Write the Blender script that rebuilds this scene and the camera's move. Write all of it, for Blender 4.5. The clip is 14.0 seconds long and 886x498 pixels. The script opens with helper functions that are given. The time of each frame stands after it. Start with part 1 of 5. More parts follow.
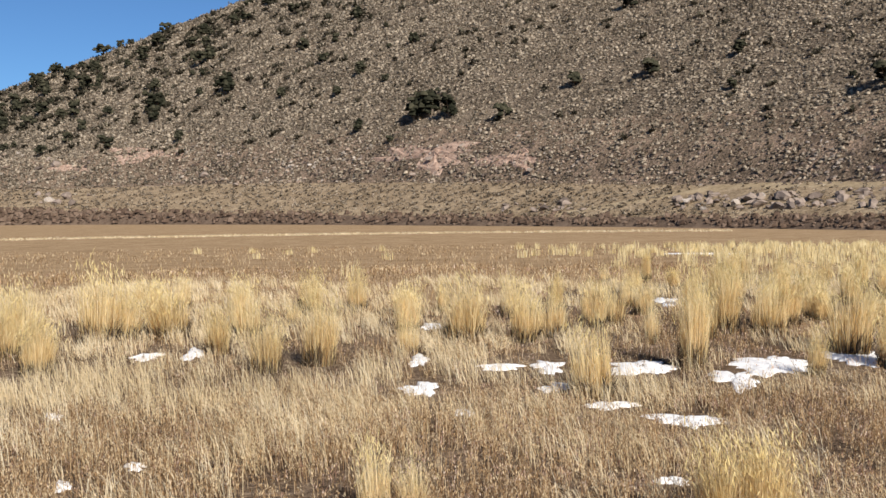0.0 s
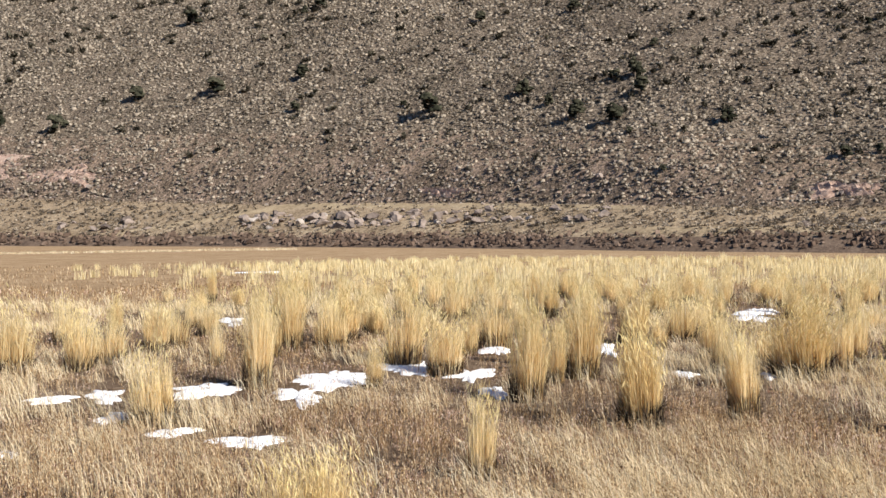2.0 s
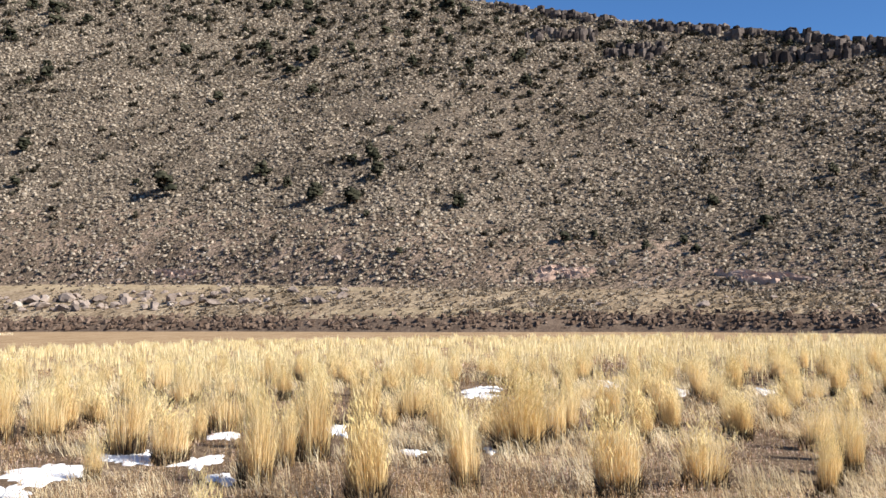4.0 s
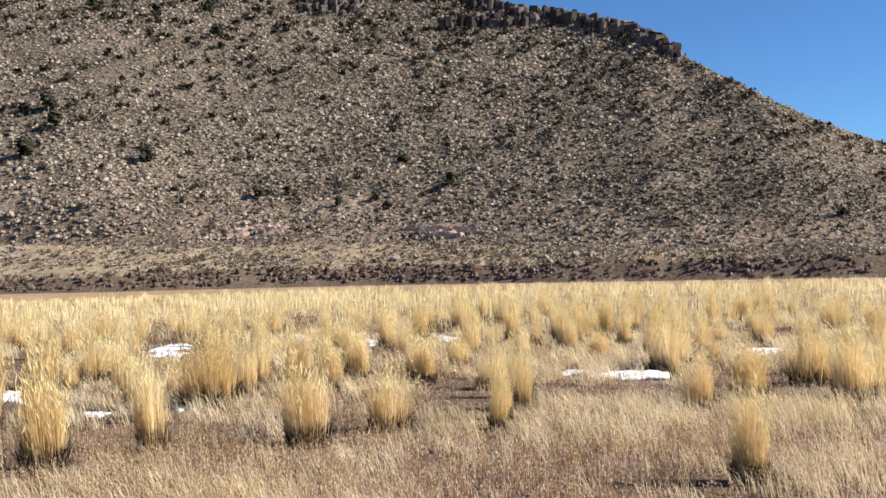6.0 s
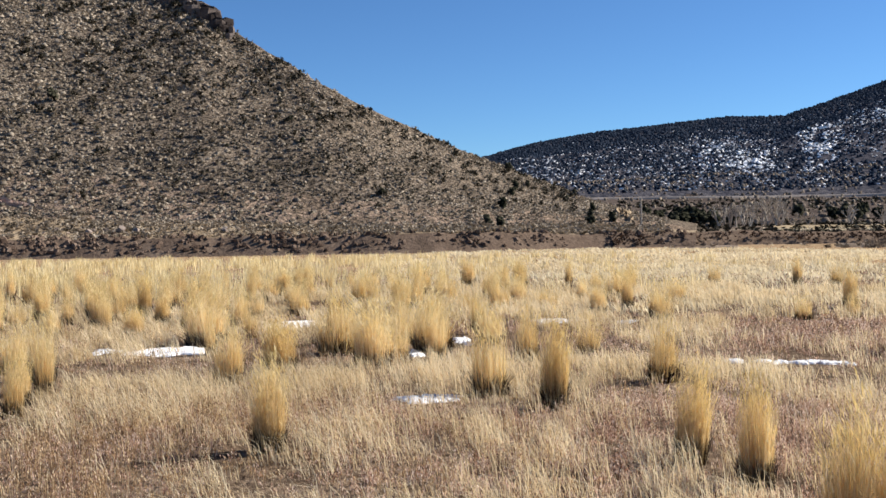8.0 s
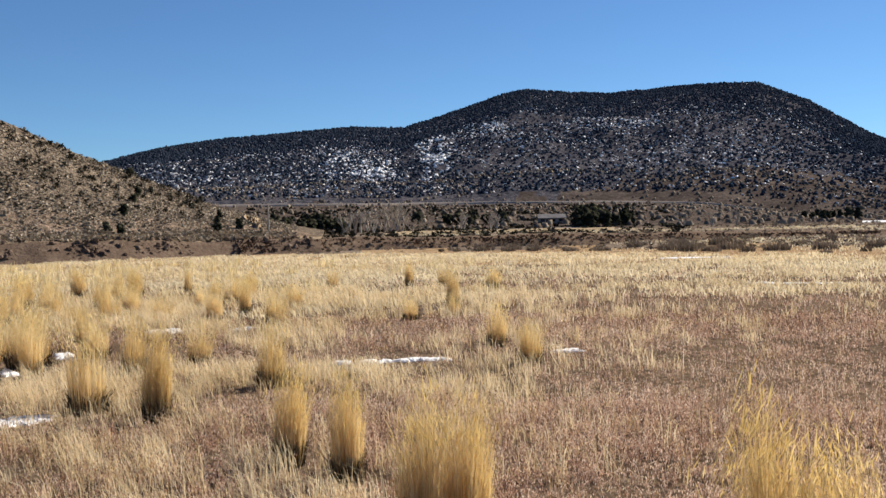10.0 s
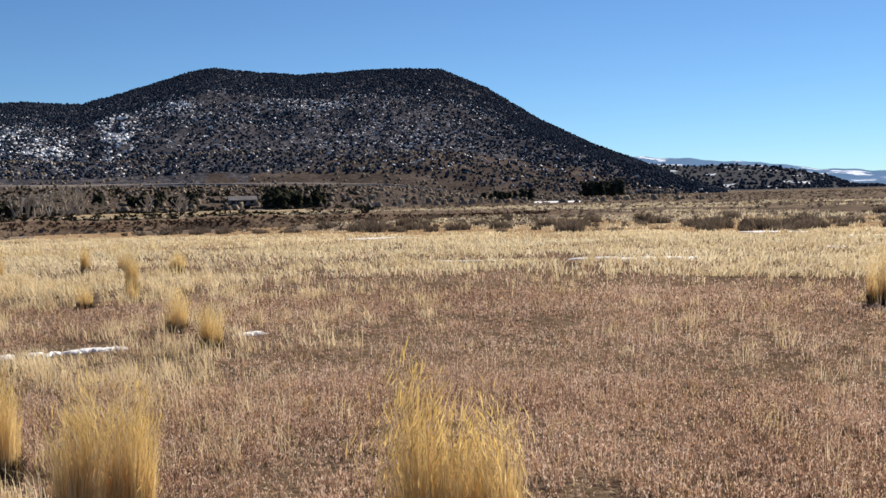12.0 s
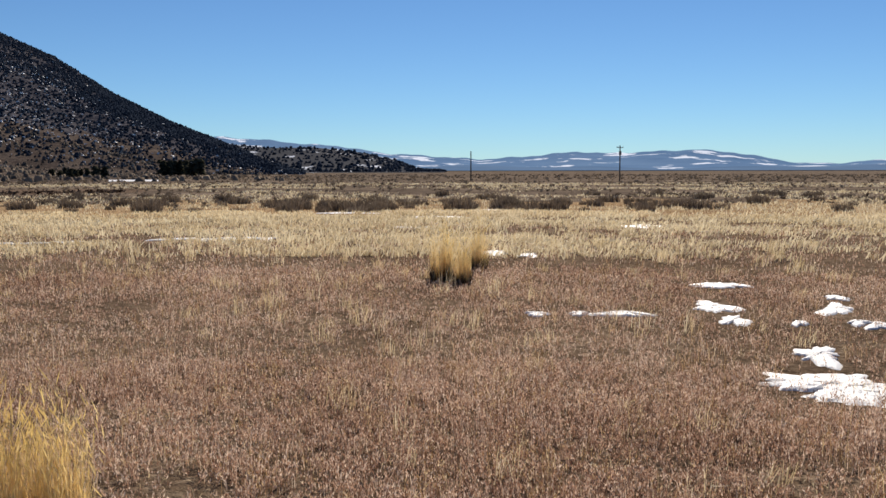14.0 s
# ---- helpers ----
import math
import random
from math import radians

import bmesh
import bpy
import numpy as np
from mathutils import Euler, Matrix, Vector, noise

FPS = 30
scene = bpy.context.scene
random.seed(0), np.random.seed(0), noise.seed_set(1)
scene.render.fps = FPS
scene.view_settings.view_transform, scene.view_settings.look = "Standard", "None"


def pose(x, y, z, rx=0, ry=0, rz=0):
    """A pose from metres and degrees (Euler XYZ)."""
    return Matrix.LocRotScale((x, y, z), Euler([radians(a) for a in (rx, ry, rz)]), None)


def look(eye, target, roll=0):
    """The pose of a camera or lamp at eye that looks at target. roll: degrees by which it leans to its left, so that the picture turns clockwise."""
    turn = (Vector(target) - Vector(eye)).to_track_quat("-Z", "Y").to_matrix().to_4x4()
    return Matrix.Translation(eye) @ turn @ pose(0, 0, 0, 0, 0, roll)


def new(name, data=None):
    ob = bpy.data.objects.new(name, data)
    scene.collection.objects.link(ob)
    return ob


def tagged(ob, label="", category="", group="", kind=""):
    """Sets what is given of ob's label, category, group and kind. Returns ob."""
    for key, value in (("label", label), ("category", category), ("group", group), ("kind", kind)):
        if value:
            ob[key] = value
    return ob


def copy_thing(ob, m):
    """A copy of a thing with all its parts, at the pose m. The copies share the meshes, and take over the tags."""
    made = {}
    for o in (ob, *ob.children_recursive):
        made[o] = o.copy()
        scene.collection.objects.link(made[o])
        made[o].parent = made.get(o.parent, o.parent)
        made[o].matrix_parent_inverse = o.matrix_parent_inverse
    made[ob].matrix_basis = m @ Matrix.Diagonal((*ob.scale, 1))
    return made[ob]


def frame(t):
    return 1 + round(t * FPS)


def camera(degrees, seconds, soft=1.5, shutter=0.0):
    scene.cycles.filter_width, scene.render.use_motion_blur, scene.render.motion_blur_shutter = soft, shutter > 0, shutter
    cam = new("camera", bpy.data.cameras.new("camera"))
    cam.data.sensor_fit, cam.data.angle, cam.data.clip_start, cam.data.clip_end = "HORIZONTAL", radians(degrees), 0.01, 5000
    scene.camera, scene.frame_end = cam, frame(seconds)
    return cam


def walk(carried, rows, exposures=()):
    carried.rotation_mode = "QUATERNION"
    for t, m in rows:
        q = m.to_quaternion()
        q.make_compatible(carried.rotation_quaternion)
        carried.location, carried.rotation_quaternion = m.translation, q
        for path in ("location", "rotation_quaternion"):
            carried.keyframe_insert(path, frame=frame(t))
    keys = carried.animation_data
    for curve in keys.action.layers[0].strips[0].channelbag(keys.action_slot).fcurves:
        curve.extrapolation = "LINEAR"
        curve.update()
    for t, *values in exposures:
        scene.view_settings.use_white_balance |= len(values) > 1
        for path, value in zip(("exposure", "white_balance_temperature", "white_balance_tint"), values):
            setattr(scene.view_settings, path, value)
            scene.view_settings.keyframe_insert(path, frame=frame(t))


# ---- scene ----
# ---- camera ----
cam = camera(47.9, 14.0)
ROWS = [
    (0.0, -0.000, -0.000, 1.671, -0.00, -2.09, 0.65),
    (0.5, 0.037, 0.037, 1.666, -7.17, -2.06, 0.66),
    (1.0, 0.040, 0.096, 1.669, -13.30, -2.03, 0.68),
    (1.5, 0.045, 0.112, 1.667, -19.71, -1.82, 0.64),
    (2.0, 0.070, 0.125, 1.673, -24.48, -1.26, 0.58),
    (2.5, 0.094, 0.116, 1.675, -28.87, -0.01, 0.71),
    (2.7, 0.094, 0.105, 1.678, -30.34, 0.61, 0.75),
    (4.8, 0.065, -0.107, 1.666, -45.14, 3.33, 1.19),
    (5.0, 0.063, -0.113, 1.662, -46.78, 2.91, 1.28),
    (5.5, 0.065, -0.127, 1.645, -51.63, 1.51, 1.60),
    (6.0, 0.063, -0.127, 1.640, -56.76, 0.33, 1.72),
    (6.5, 0.065, -0.107, 1.625, -63.44, -0.73, 1.71),
    (7.0, 0.068, -0.134, 1.627, -69.59, -1.33, 1.44),
    (7.5, 0.074, -0.226, 1.640, -76.45, -1.62, 1.14),
    (8.0, 0.098, -0.322, 1.639, -82.08, -1.67, 0.96),
    (8.5, 0.102, -0.399, 1.643, -88.23, -1.58, 0.80),
    (8.7, 0.099, -0.424, 1.643, -90.42, -1.55, 0.81),
    (10.8, 0.085, -0.607, 1.623, -110.07, -2.02, 1.54),
    (11.0, 0.076, -0.619, 1.625, -111.77, -2.15, 1.61),
    (11.5, 0.039, -0.637, 1.631, -116.35, -2.62, 1.54),
    (12.0, 0.009, -0.664, 1.631, -120.65, -3.10, 1.40),
    (12.5, -0.009, -0.699, 1.629, -126.09, -3.67, 1.00),
    (13.0, -0.002, -0.728, 1.632, -131.44, -4.13, 0.64),
    (13.5, 0.019, -0.733, 1.632, -138.11, -4.44, 0.32),
    (14.0, 0.040, -0.719, 1.638, -144.36, -4.53, 0.10),
]
EXPOSURES = [(0.0, 0.46, 6700, 10), (2.5, 0.86, 6450, 10), (5.0, 1.04, 6380, 10), (7.5, 0.88, 6430, 10), (11.0, 0.64, 7050, 11), (12.5, 0.52, 7000, 11), (14.0, 0.30, 6980, 12)]
walk(cam, [(t, pose(x, y, z, 90 + pitch, roll, yaw)) for t, x, y, z, yaw, pitch, roll in ROWS], EXPOSURES)

# ---- light: low winter sun from beyond the snowy hill, clear sky ----
SUN_AZ, SUN_EL = 155.0, 34.0
world = bpy.data.worlds.new("sky")
scene.world = world
world.use_nodes = True
_wn = world.node_tree
_sky = _wn.nodes.new("ShaderNodeTexSky")
_sky.sky_type = "NISHITA"
_sky.sun_disc = False
_sky.sun_elevation, _sky.sun_rotation = radians(SUN_EL), radians(SUN_AZ)
_sky.altitude, _sky.air_density, _sky.dust_density, _sky.ozone_density = 2200, 1.0, 0.0, 3.0
_bg = _wn.nodes["Background"]
_bg.inputs[1].default_value = 0.055
_tint = _wn.nodes.new("ShaderNodeMix")
_tint.data_type, _tint.blend_type = "RGBA", "MULTIPLY"
_tint.inputs["Factor"].default_value = 1.0
_tint.inputs["B"].default_value = (0.665, 0.98, 1.27, 1)  # thin, clear mountain air
_wn.links.new(_sky.outputs[0], _tint.inputs["A"])
_wn.links.new(_tint.outputs["Result"], _bg.inputs[0])
sun_data = bpy.data.lights.new("sun", "SUN")
sun_data.energy, sun_data.angle, sun_data.color = 5.0, radians(0.53), (1.0, 0.955, 0.88)
sun = new("sun", sun_data)
_a, _e = radians(SUN_AZ), radians(SUN_EL)
sun.matrix_world = look((math.sin(_a) * math.cos(_e) * 50, math.cos(_a) * math.cos(_e) * 50, math.sin(_e) * 50 + 5), (0, 0, 5))
EYE = 1.65
rng = np.random.default_rng(7)


# ---- materials ----
def mat(name, stops, scale=1.0, rough=0.9, bump=0.0, bump_scale=40.0, island=0.0, obj=0.0, detail=5.0, fine=0.0, patch=None, translucent=0.0, fine_scale=9.0, through_tint=(1.0, 0.97, 0.92)):
    """A matt natural surface: noise in world metres runs through the colour stops; island and obj vary the value piece by piece.
    patch: (colour, scale, threshold, width) lays a second surface in ragged patches."""
    m = bpy.data.materials.new(name)
    m.use_nodes = True
    nt = m.node_tree
    bsdf = nt.nodes["Principled BSDF"]
    bsdf.inputs["Roughness"].default_value = rough
    bsdf.inputs["Specular IOR Level"].default_value = 0.0 if rough >= 0.85 else 0.15
    geo = nt.nodes.new("ShaderNodeNewGeometry")

    def noise_node(sc, det):
        n = nt.nodes.new("ShaderNodeTexNoise")
        n.inputs["Scale"].default_value, n.inputs["Detail"].default_value = sc, det
        n.inputs["Roughness"].default_value = 0.6
        nt.links.new(geo.outputs["Position"], n.inputs["Vector"])
        return n.outputs["Fac"]

    def math_node(op, a, b):
        n = nt.nodes.new("ShaderNodeMath")
        n.operation = op
        for k, v in enumerate((a, b)):
            if isinstance(v, (int, float)):
                n.inputs[k].default_value = v
            else:
                nt.links.new(v, n.inputs[k])
        return n.outputs[0]

    fac = noise_node(scale, detail)
    if fine:
        fac = math_node("ADD", math_node("MULTIPLY", fac, 1 - fine), math_node("MULTIPLY", noise_node(scale * fine_scale, 3.0), fine))
    if island:
        r = math_node("SUBTRACT", geo.outputs["Random Per Island"], 0.5)
        fac = math_node("ADD", fac, math_node("MULTIPLY", r, island))
    if obj:
        oi = nt.nodes.new("ShaderNodeObjectInfo")
        r = math_node("SUBTRACT", oi.outputs["Random"], 0.5)
        fac = math_node("ADD", fac, math_node("MULTIPLY", r, obj))
    ramp = nt.nodes.new("ShaderNodeValToRGB")
    els = ramp.color_ramp.elements
    while len(els) < len(stops):
        els.new(0.5)
    for k, (p, c) in enumerate(stops):
        els[k].position, els[k].color = p, (*c, 1)
    nt.links.new(fac, ramp.inputs[0])
    col = ramp.outputs[0]
    if patch:
        pc, ps, pt, pw = patch
        pn = noise_node(ps, 6.0)
        mr = nt.nodes.new("ShaderNodeMapRange")
        mr.inputs["From Min"].default_value, mr.inputs["From Max"].default_value = pt, pt + pw
        nt.links.new(pn, mr.inputs["Value"])
        mix = nt.nodes.new("ShaderNodeMix")
        mix.data_type = "RGBA"
        nt.links.new(mr.outputs[0], mix.inputs["Factor"])
        nt.links.new(col, mix.inputs["A"])
        mix.inputs["B"].default_value = (*pc, 1)
        col = mix.outputs["Result"]
    nt.links.new(col, bsdf.inputs["Base Color"])
    if translucent:
        tr = nt.nodes.new("ShaderNodeBsdfTranslucent")
        warm = nt.nodes.new("ShaderNodeMix")
        warm.data_type, warm.blend_type = "RGBA", "MULTIPLY"
        warm.inputs["Factor"].default_value = 1.0
        warm.inputs["B"].default_value = (*through_tint, 1)  # dry leaf tissue passes warm light
        nt.links.new(col, warm.inputs["A"])
        nt.links.new(warm.outputs["Result"], tr.inputs["Color"])
        ms = nt.nodes.new("ShaderNodeMixShader")
        ms.inputs[0].default_value = translucent
        nt.links.new(bsdf.outputs[0], ms.inputs[1])
        nt.links.new(tr.outputs[0], ms.inputs[2])
        nt.links.new(ms.outputs[0], nt.nodes["Material Output"].inputs["Surface"])
    if bump:
        b = nt.nodes.new("ShaderNodeBump")
        b.inputs["Strength"].default_value, b.inputs["Distance"].default_value = 1.0, bump
        nt.links.new(noise_node(bump_scale, 6.0), b.inputs["Height"])
        nt.links.new(b.outputs[0], bsdf.inputs["Normal"])
    return m


M_GROUND = mat("meadow_soil", [(0.3, (0.20, 0.13, 0.07)), (0.5, (0.335, 0.228, 0.132)), (0.7, (0.47, 0.345, 0.215))], 0.5, bump=0.05, bump_scale=16, fine=0.55)
M_SOIL = mat("litter_soil", [(0.34, (0.075, 0.05, 0.033)), (0.5, (0.175, 0.122, 0.082)), (0.66, (0.33, 0.245, 0.17))], 0.7, bump=0.06, bump_scale=22, fine=0.6, fine_scale=14)
M_HILL = mat("hill_soil", [(0.38, (0.05, 0.04, 0.03)), (0.5, (0.15, 0.115, 0.085)), (0.62, (0.30, 0.235, 0.172))], 0.1, bump=0.5, bump_scale=1.8, fine=0.72, fine_scale=22)
M_BANK = mat("bank_soil", [(0.3, (0.075, 0.053, 0.039)), (0.5, (0.145, 0.102, 0.074)), (0.7, (0.235, 0.172, 0.125))], 0.5, bump=0.12, bump_scale=3, fine=0.4)
M_TERRACE = mat("terrace_grass", [(0.36, (0.15, 0.108, 0.066)), (0.5, (0.29, 0.215, 0.14)), (0.64, (0.43, 0.335, 0.225))], 0.14, bump=0.25, bump_scale=2.5, fine=0.55, fine_scale=14)
M_TRACK = mat("track_grass", [(0.34, (0.20, 0.148, 0.09)), (0.5, (0.33, 0.252, 0.16)), (0.66, (0.46, 0.365, 0.245))], 0.3, bump=0.1, bump_scale=3, fine=0.5)
M_RUBBLE = mat("rubble", [(0.2, (0.09, 0.062, 0.047)), (0.5, (0.20, 0.145, 0.11)), (0.8, (0.36, 0.275, 0.215))], 0.9, island=0.5, fine=0.4)
M_PINK = mat("pink_earth", [(0.3, (0.27, 0.175, 0.13)), (0.5, (0.43, 0.295, 0.225)), (0.7, (0.58, 0.445, 0.355))], 0.6, bump=0.3, bump_scale=1.2, fine=0.4)
M_SCARP = mat("scarp_soil", [(0.36, (0.06, 0.045, 0.034)), (0.5, (0.19, 0.14, 0.10)), (0.64, (0.37, 0.265, 0.195))], 0.16, bump=0.5, bump_scale=1.6, fine=0.6, fine_scale=12)
M_PALE = mat("pale_earth", [(0.3, (0.30, 0.235, 0.18)), (0.5, (0.44, 0.36, 0.285)), (0.7, (0.58, 0.50, 0.415))], 0.6, bump=0.3, bump_scale=1.2, fine=0.4)
M_SAGE = mat("sagebrush", [(0.1, (0.075, 0.062, 0.046)), (0.5, (0.258, 0.211, 0.160)), (0.9, (0.455, 0.38, 0.292))], 0.05, island=0.65, fine=0.3, translucent=0.2)
M_BRUSH = mat("grey_brush", [(0.2, (0.11, 0.085, 0.068)), (0.5, (0.22, 0.175, 0.135)), (0.8, (0.36, 0.29, 0.215))], 0.3, island=0.5, translucent=0.2)
M_DARKBRUSH = mat("dark_brush", [(0.2, (0.025, 0.023, 0.016)), (0.5, (0.06, 0.053, 0.038)), (0.8, (0.12, 0.105, 0.075))], 0.1, island=0.5)
M_JUNIPER = mat("juniper_leaf", [(0.2, (0.014, 0.015, 0.010)), (0.5, (0.034, 0.033, 0.022)), (0.8, (0.062, 0.058, 0.038))], 0.6, island=0.6, obj=0.3)
M_BARK = mat("bark", [(0.3, (0.10, 0.075, 0.055)), (0.7, (0.22, 0.18, 0.14))], 6.0, bump=0.02, bump_scale=30)
M_PALEBARK = mat("cottonwood_bark", [(0.3, (0.32, 0.275, 0.225)), (0.7, (0.52, 0.45, 0.37))], 2.0, bump=0.02, bump_scale=20)
M_BASALT = mat("basalt", [(0.25, (0.03, 0.024, 0.022)), (0.5, (0.085, 0.068, 0.06)), (0.75, (0.17, 0.138, 0.118))], 0.5, bump=0.12, bump_scale=2.5, obj=0.5, fine=0.4)
M_CLOD = mat("dark_rock", [(0.2, (0.035, 0.027, 0.024)), (0.5, (0.105, 0.082, 0.070)), (0.8, (0.27, 0.215, 0.18))], 0.9, bump=0.06, bump_scale=5, island=0.5, obj=0.4, fine=0.4)
M_BANKCLOD = mat("bank_clod", [(0.2, (0.05, 0.034, 0.026)), (0.5, (0.115, 0.078, 0.057)), (0.8, (0.21, 0.152, 0.115))], 0.9, bump=0.06, bump_scale=5, island=0.4, fine=0.4)
M_WHITEROCK = mat("pale_rock", [(0.25, (0.20, 0.165, 0.14)), (0.5, (0.32, 0.272, 0.23)), (0.75, (0.47, 0.41, 0.355))], 1.5, bump=0.06, bump_scale=5, obj=0.5, fine=0.4)
M_STEM = mat("straw_stem", [(0.12, (0.54, 0.40, 0.19)), (0.5, (0.82, 0.675, 0.385)), (0.88, (0.92, 0.82, 0.57))], 0.9, island=0.55, obj=0.3, rough=0.65, translucent=0.42, through_tint=(1.0, 0.87, 0.66))
M_SHEATH = mat("straw_sheath", [(0.15, (0.27, 0.15, 0.058)), (0.5, (0.50, 0.32, 0.135)), (0.85, (0.68, 0.49, 0.245))], 0.9, island=0.6, obj=0.3, rough=0.65, translucent=0.4, through_tint=(1.0, 0.9, 0.72))
# near-black colour stands in for the shade at a clump's foot
M_SHADECROWN = mat("dead_crown", [(0.2, (0.03, 0.022, 0.016)), (0.5, (0.065, 0.047, 0.033)), (0.85, (0.13, 0.095, 0.065))], 0.9, island=0.6, rough=0.9)
M_HEAD = mat("seed_head", [(0.2, (0.62, 0.47, 0.2)), (0.5, (0.82, 0.68, 0.34)), (0.8, (0.90, 0.79, 0.5))], 0.9, island=0.4, rough=0.7, translucent=0.42, through_tint=(1.0, 0.87, 0.66))
M_FARSTRAW = mat("straw_far", [(0.15, (0.60, 0.465, 0.23)), (0.5, (0.82, 0.68, 0.38)), (0.85, (0.91, 0.81, 0.54))], 0.25, island=0.6, rough=0.7, translucent=0.42)
M_OLIVE = mat("olive_straw", [(0.2, (0.50, 0.40, 0.25)), (0.5, (0.74, 0.63, 0.43)), (0.85, (0.88, 0.80, 0.60))], 0.2, island=0.6, rough=0.7, translucent=0.4)
M_PALESTRAW = mat("pale_straw", [(0.15, (0.50, 0.385, 0.22)), (0.5, (0.77, 0.63, 0.405)), (0.85, (0.89, 0.79, 0.59))], 0.5, island=0.55, rough=0.7, translucent=0.42)
M_STUBBLE = mat("brown_stubble", [(0.1, (0.14, 0.08, 0.038)), (0.4, (0.38, 0.24, 0.125)), (0.65, (0.57, 0.40, 0.22)), (0.92, (0.82, 0.66, 0.44))], 0.22, island=0.95, rough=0.8, translucent=0.42)
M_GREYSTUB = mat("grey_stubble", [(0.1, (0.15, 0.08, 0.055)), (0.5, (0.57, 0.36, 0.255)), (0.92, (0.92, 0.76, 0.63))], 0.3, island=0.95, rough=0.8, translucent=0.42)
M_SNOW = mat("old_snow", [(0.3, (0.76, 0.75, 0.75)), (0.6, (0.88, 0.865, 0.85))], 2.5, rough=0.55, bump=0.02, bump_scale=14, fine=0.4)
# far conifers and their slope: base colours tinted bluish to imitate aerial haze
M_HAZEWOOD = mat("haze_blue_conifer", [(0.2, (0.011, 0.017, 0.028)), (0.5, (0.023, 0.032, 0.048)), (0.8, (0.045, 0.053, 0.07))], 0.2, island=0.7)
M_HAZEHILL = mat("hazy_wooded_slope", [(0.36, (0.034, 0.036, 0.046)), (0.5, (0.075, 0.071, 0.08)), (0.64, (0.135, 0.122, 0.125))], 0.03, bump=1.5, bump_scale=0.25, fine=0.6)
M_BENCH = mat("bench_soil", [(0.35, (0.043, 0.034, 0.03)), (0.5, (0.092, 0.071, 0.06)), (0.65, (0.165, 0.13, 0.105))], 0.05, fine=0.5, bump=0.3, bump_scale=0.8)
M_PLAIN = mat("far_plain", [(0.35, (0.07, 0.053, 0.042)), (0.5, (0.155, 0.118, 0.09)), (0.65, (0.28, 0.22, 0.165))], 0.05, fine=0.5, bump=0.3, bump_scale=0.8)
# range and foothills: the haze of distance is painted in as blue base colour
M_HAZEMOUNT = mat("haze_blue_range", [(0.3, (0.095, 0.18, 0.31)), (0.5, (0.125, 0.215, 0.355)), (0.7, (0.16, 0.26, 0.40))], 0.002, fine=0.3, patch=((0.74, 0.80, 0.90), 0.007, 0.575, 0.03))
M_HAZEFOOT = mat("haze_blue_foothill", [(0.3, (0.085, 0.15, 0.25)), (0.7, (0.14, 0.22, 0.34))], 0.004, fine=0.4)
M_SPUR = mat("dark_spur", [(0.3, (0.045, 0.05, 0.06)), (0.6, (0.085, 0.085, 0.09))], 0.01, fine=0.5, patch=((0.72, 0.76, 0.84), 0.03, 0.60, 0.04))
M_ROAD = mat("dirt_road", [(0.3, (0.24, 0.205, 0.175)), (0.7, (0.36, 0.31, 0.27))], 0.2)
M_WOODPOLE = mat("weathered_pole", [(0.3, (0.07, 0.055, 0.045)), (0.7, (0.15, 0.12, 0.10))], 3.0)
M_METAL = mat("dull_metal", [(0.3, (0.10, 0.10, 0.11)), (0.7, (0.2, 0.2, 0.21))], 3.0, rough=0.5)
M_WALL = mat("pale_wall", [(0.3, (0.24, 0.23, 0.22)), (0.7, (0.36, 0.35, 0.34))], 0.8)
M_ROOF = mat("grey_roof", [(0.3, (0.16, 0.15, 0.15)), (0.7, (0.27, 0.25, 0.24))], 0.8)
M_DARK = mat("dark_window", [(0.3, (0.02, 0.022, 0.026)), (0.7, (0.04, 0.042, 0.05))], 1.0, rough=0.2)


# ---- mesh helpers ----
def mesh_of(name, verts, faces, material, smooth=False):
    """A mesh from numpy arrays: verts (n, 3), faces (m, 3 or 4)."""
    verts, faces = np.ascontiguousarray(verts, dtype=np.float32), np.ascontiguousarray(faces, dtype=np.int32)
    me = bpy.data.meshes.new(name)
    k = faces.shape[1]
    me.vertices.add(len(verts))
    me.vertices.foreach_set("co", verts.ravel())
    me.loops.add(faces.size)
    me.loops.foreach_set("vertex_index", faces.ravel())
    me.polygons.add(len(faces))
    me.polygons.foreach_set("loop_start", np.arange(0, faces.size, k, dtype=np.int32))
    me.polygons.foreach_set("use_smooth", np.full(len(faces), smooth))
    me.update(calc_edges=True)
    me.materials.append(material)
    return me


def part(name, me, parent, label=""):
    ob = new(name, me)
    ob.parent = parent
    return tagged(ob, label) if label else ob


def value_noise(x, y, scale, seed=0):
    """Smooth noise from 0 to 1 over the plane, one value a lattice point."""
    x, y = np.asarray(x) / scale, np.asarray(y) / scale
    xi, yi = np.floor(x), np.floor(y)
    fx, fy = x - xi, y - yi
    fx, fy = fx * fx * (3 - 2 * fx), fy * fy * (3 - 2 * fy)

    def h(a, b):
        s = np.sin(a * 127.1 + b * 311.7 + seed * 74.7) * 43758.5453
        return s - np.floor(s)

    return (h(xi, yi) * (1 - fx) + h(xi + 1, yi) * fx) * (1 - fy) + (h(xi, yi + 1) * (1 - fx) + h(xi + 1, yi + 1) * fx) * fy


def fbm(x, y, scale, octaves=4, seed=0):
    """Layered noise about 0, within about -0.5 to 0.5."""
    out, amp, tot = 0, 1.0, 0
    for k in range(octaves):
        out, tot = out + amp * value_noise(x, y, scale / 2 ** k, seed + k), tot + amp
        amp *= 0.5
    return out / tot - 0.5


def polar(az, r):
    """Plan coordinates at an azimuth in degrees clockwise from +y."""
    a = np.radians(az)
    return r * np.sin(a), r * np.cos(a)


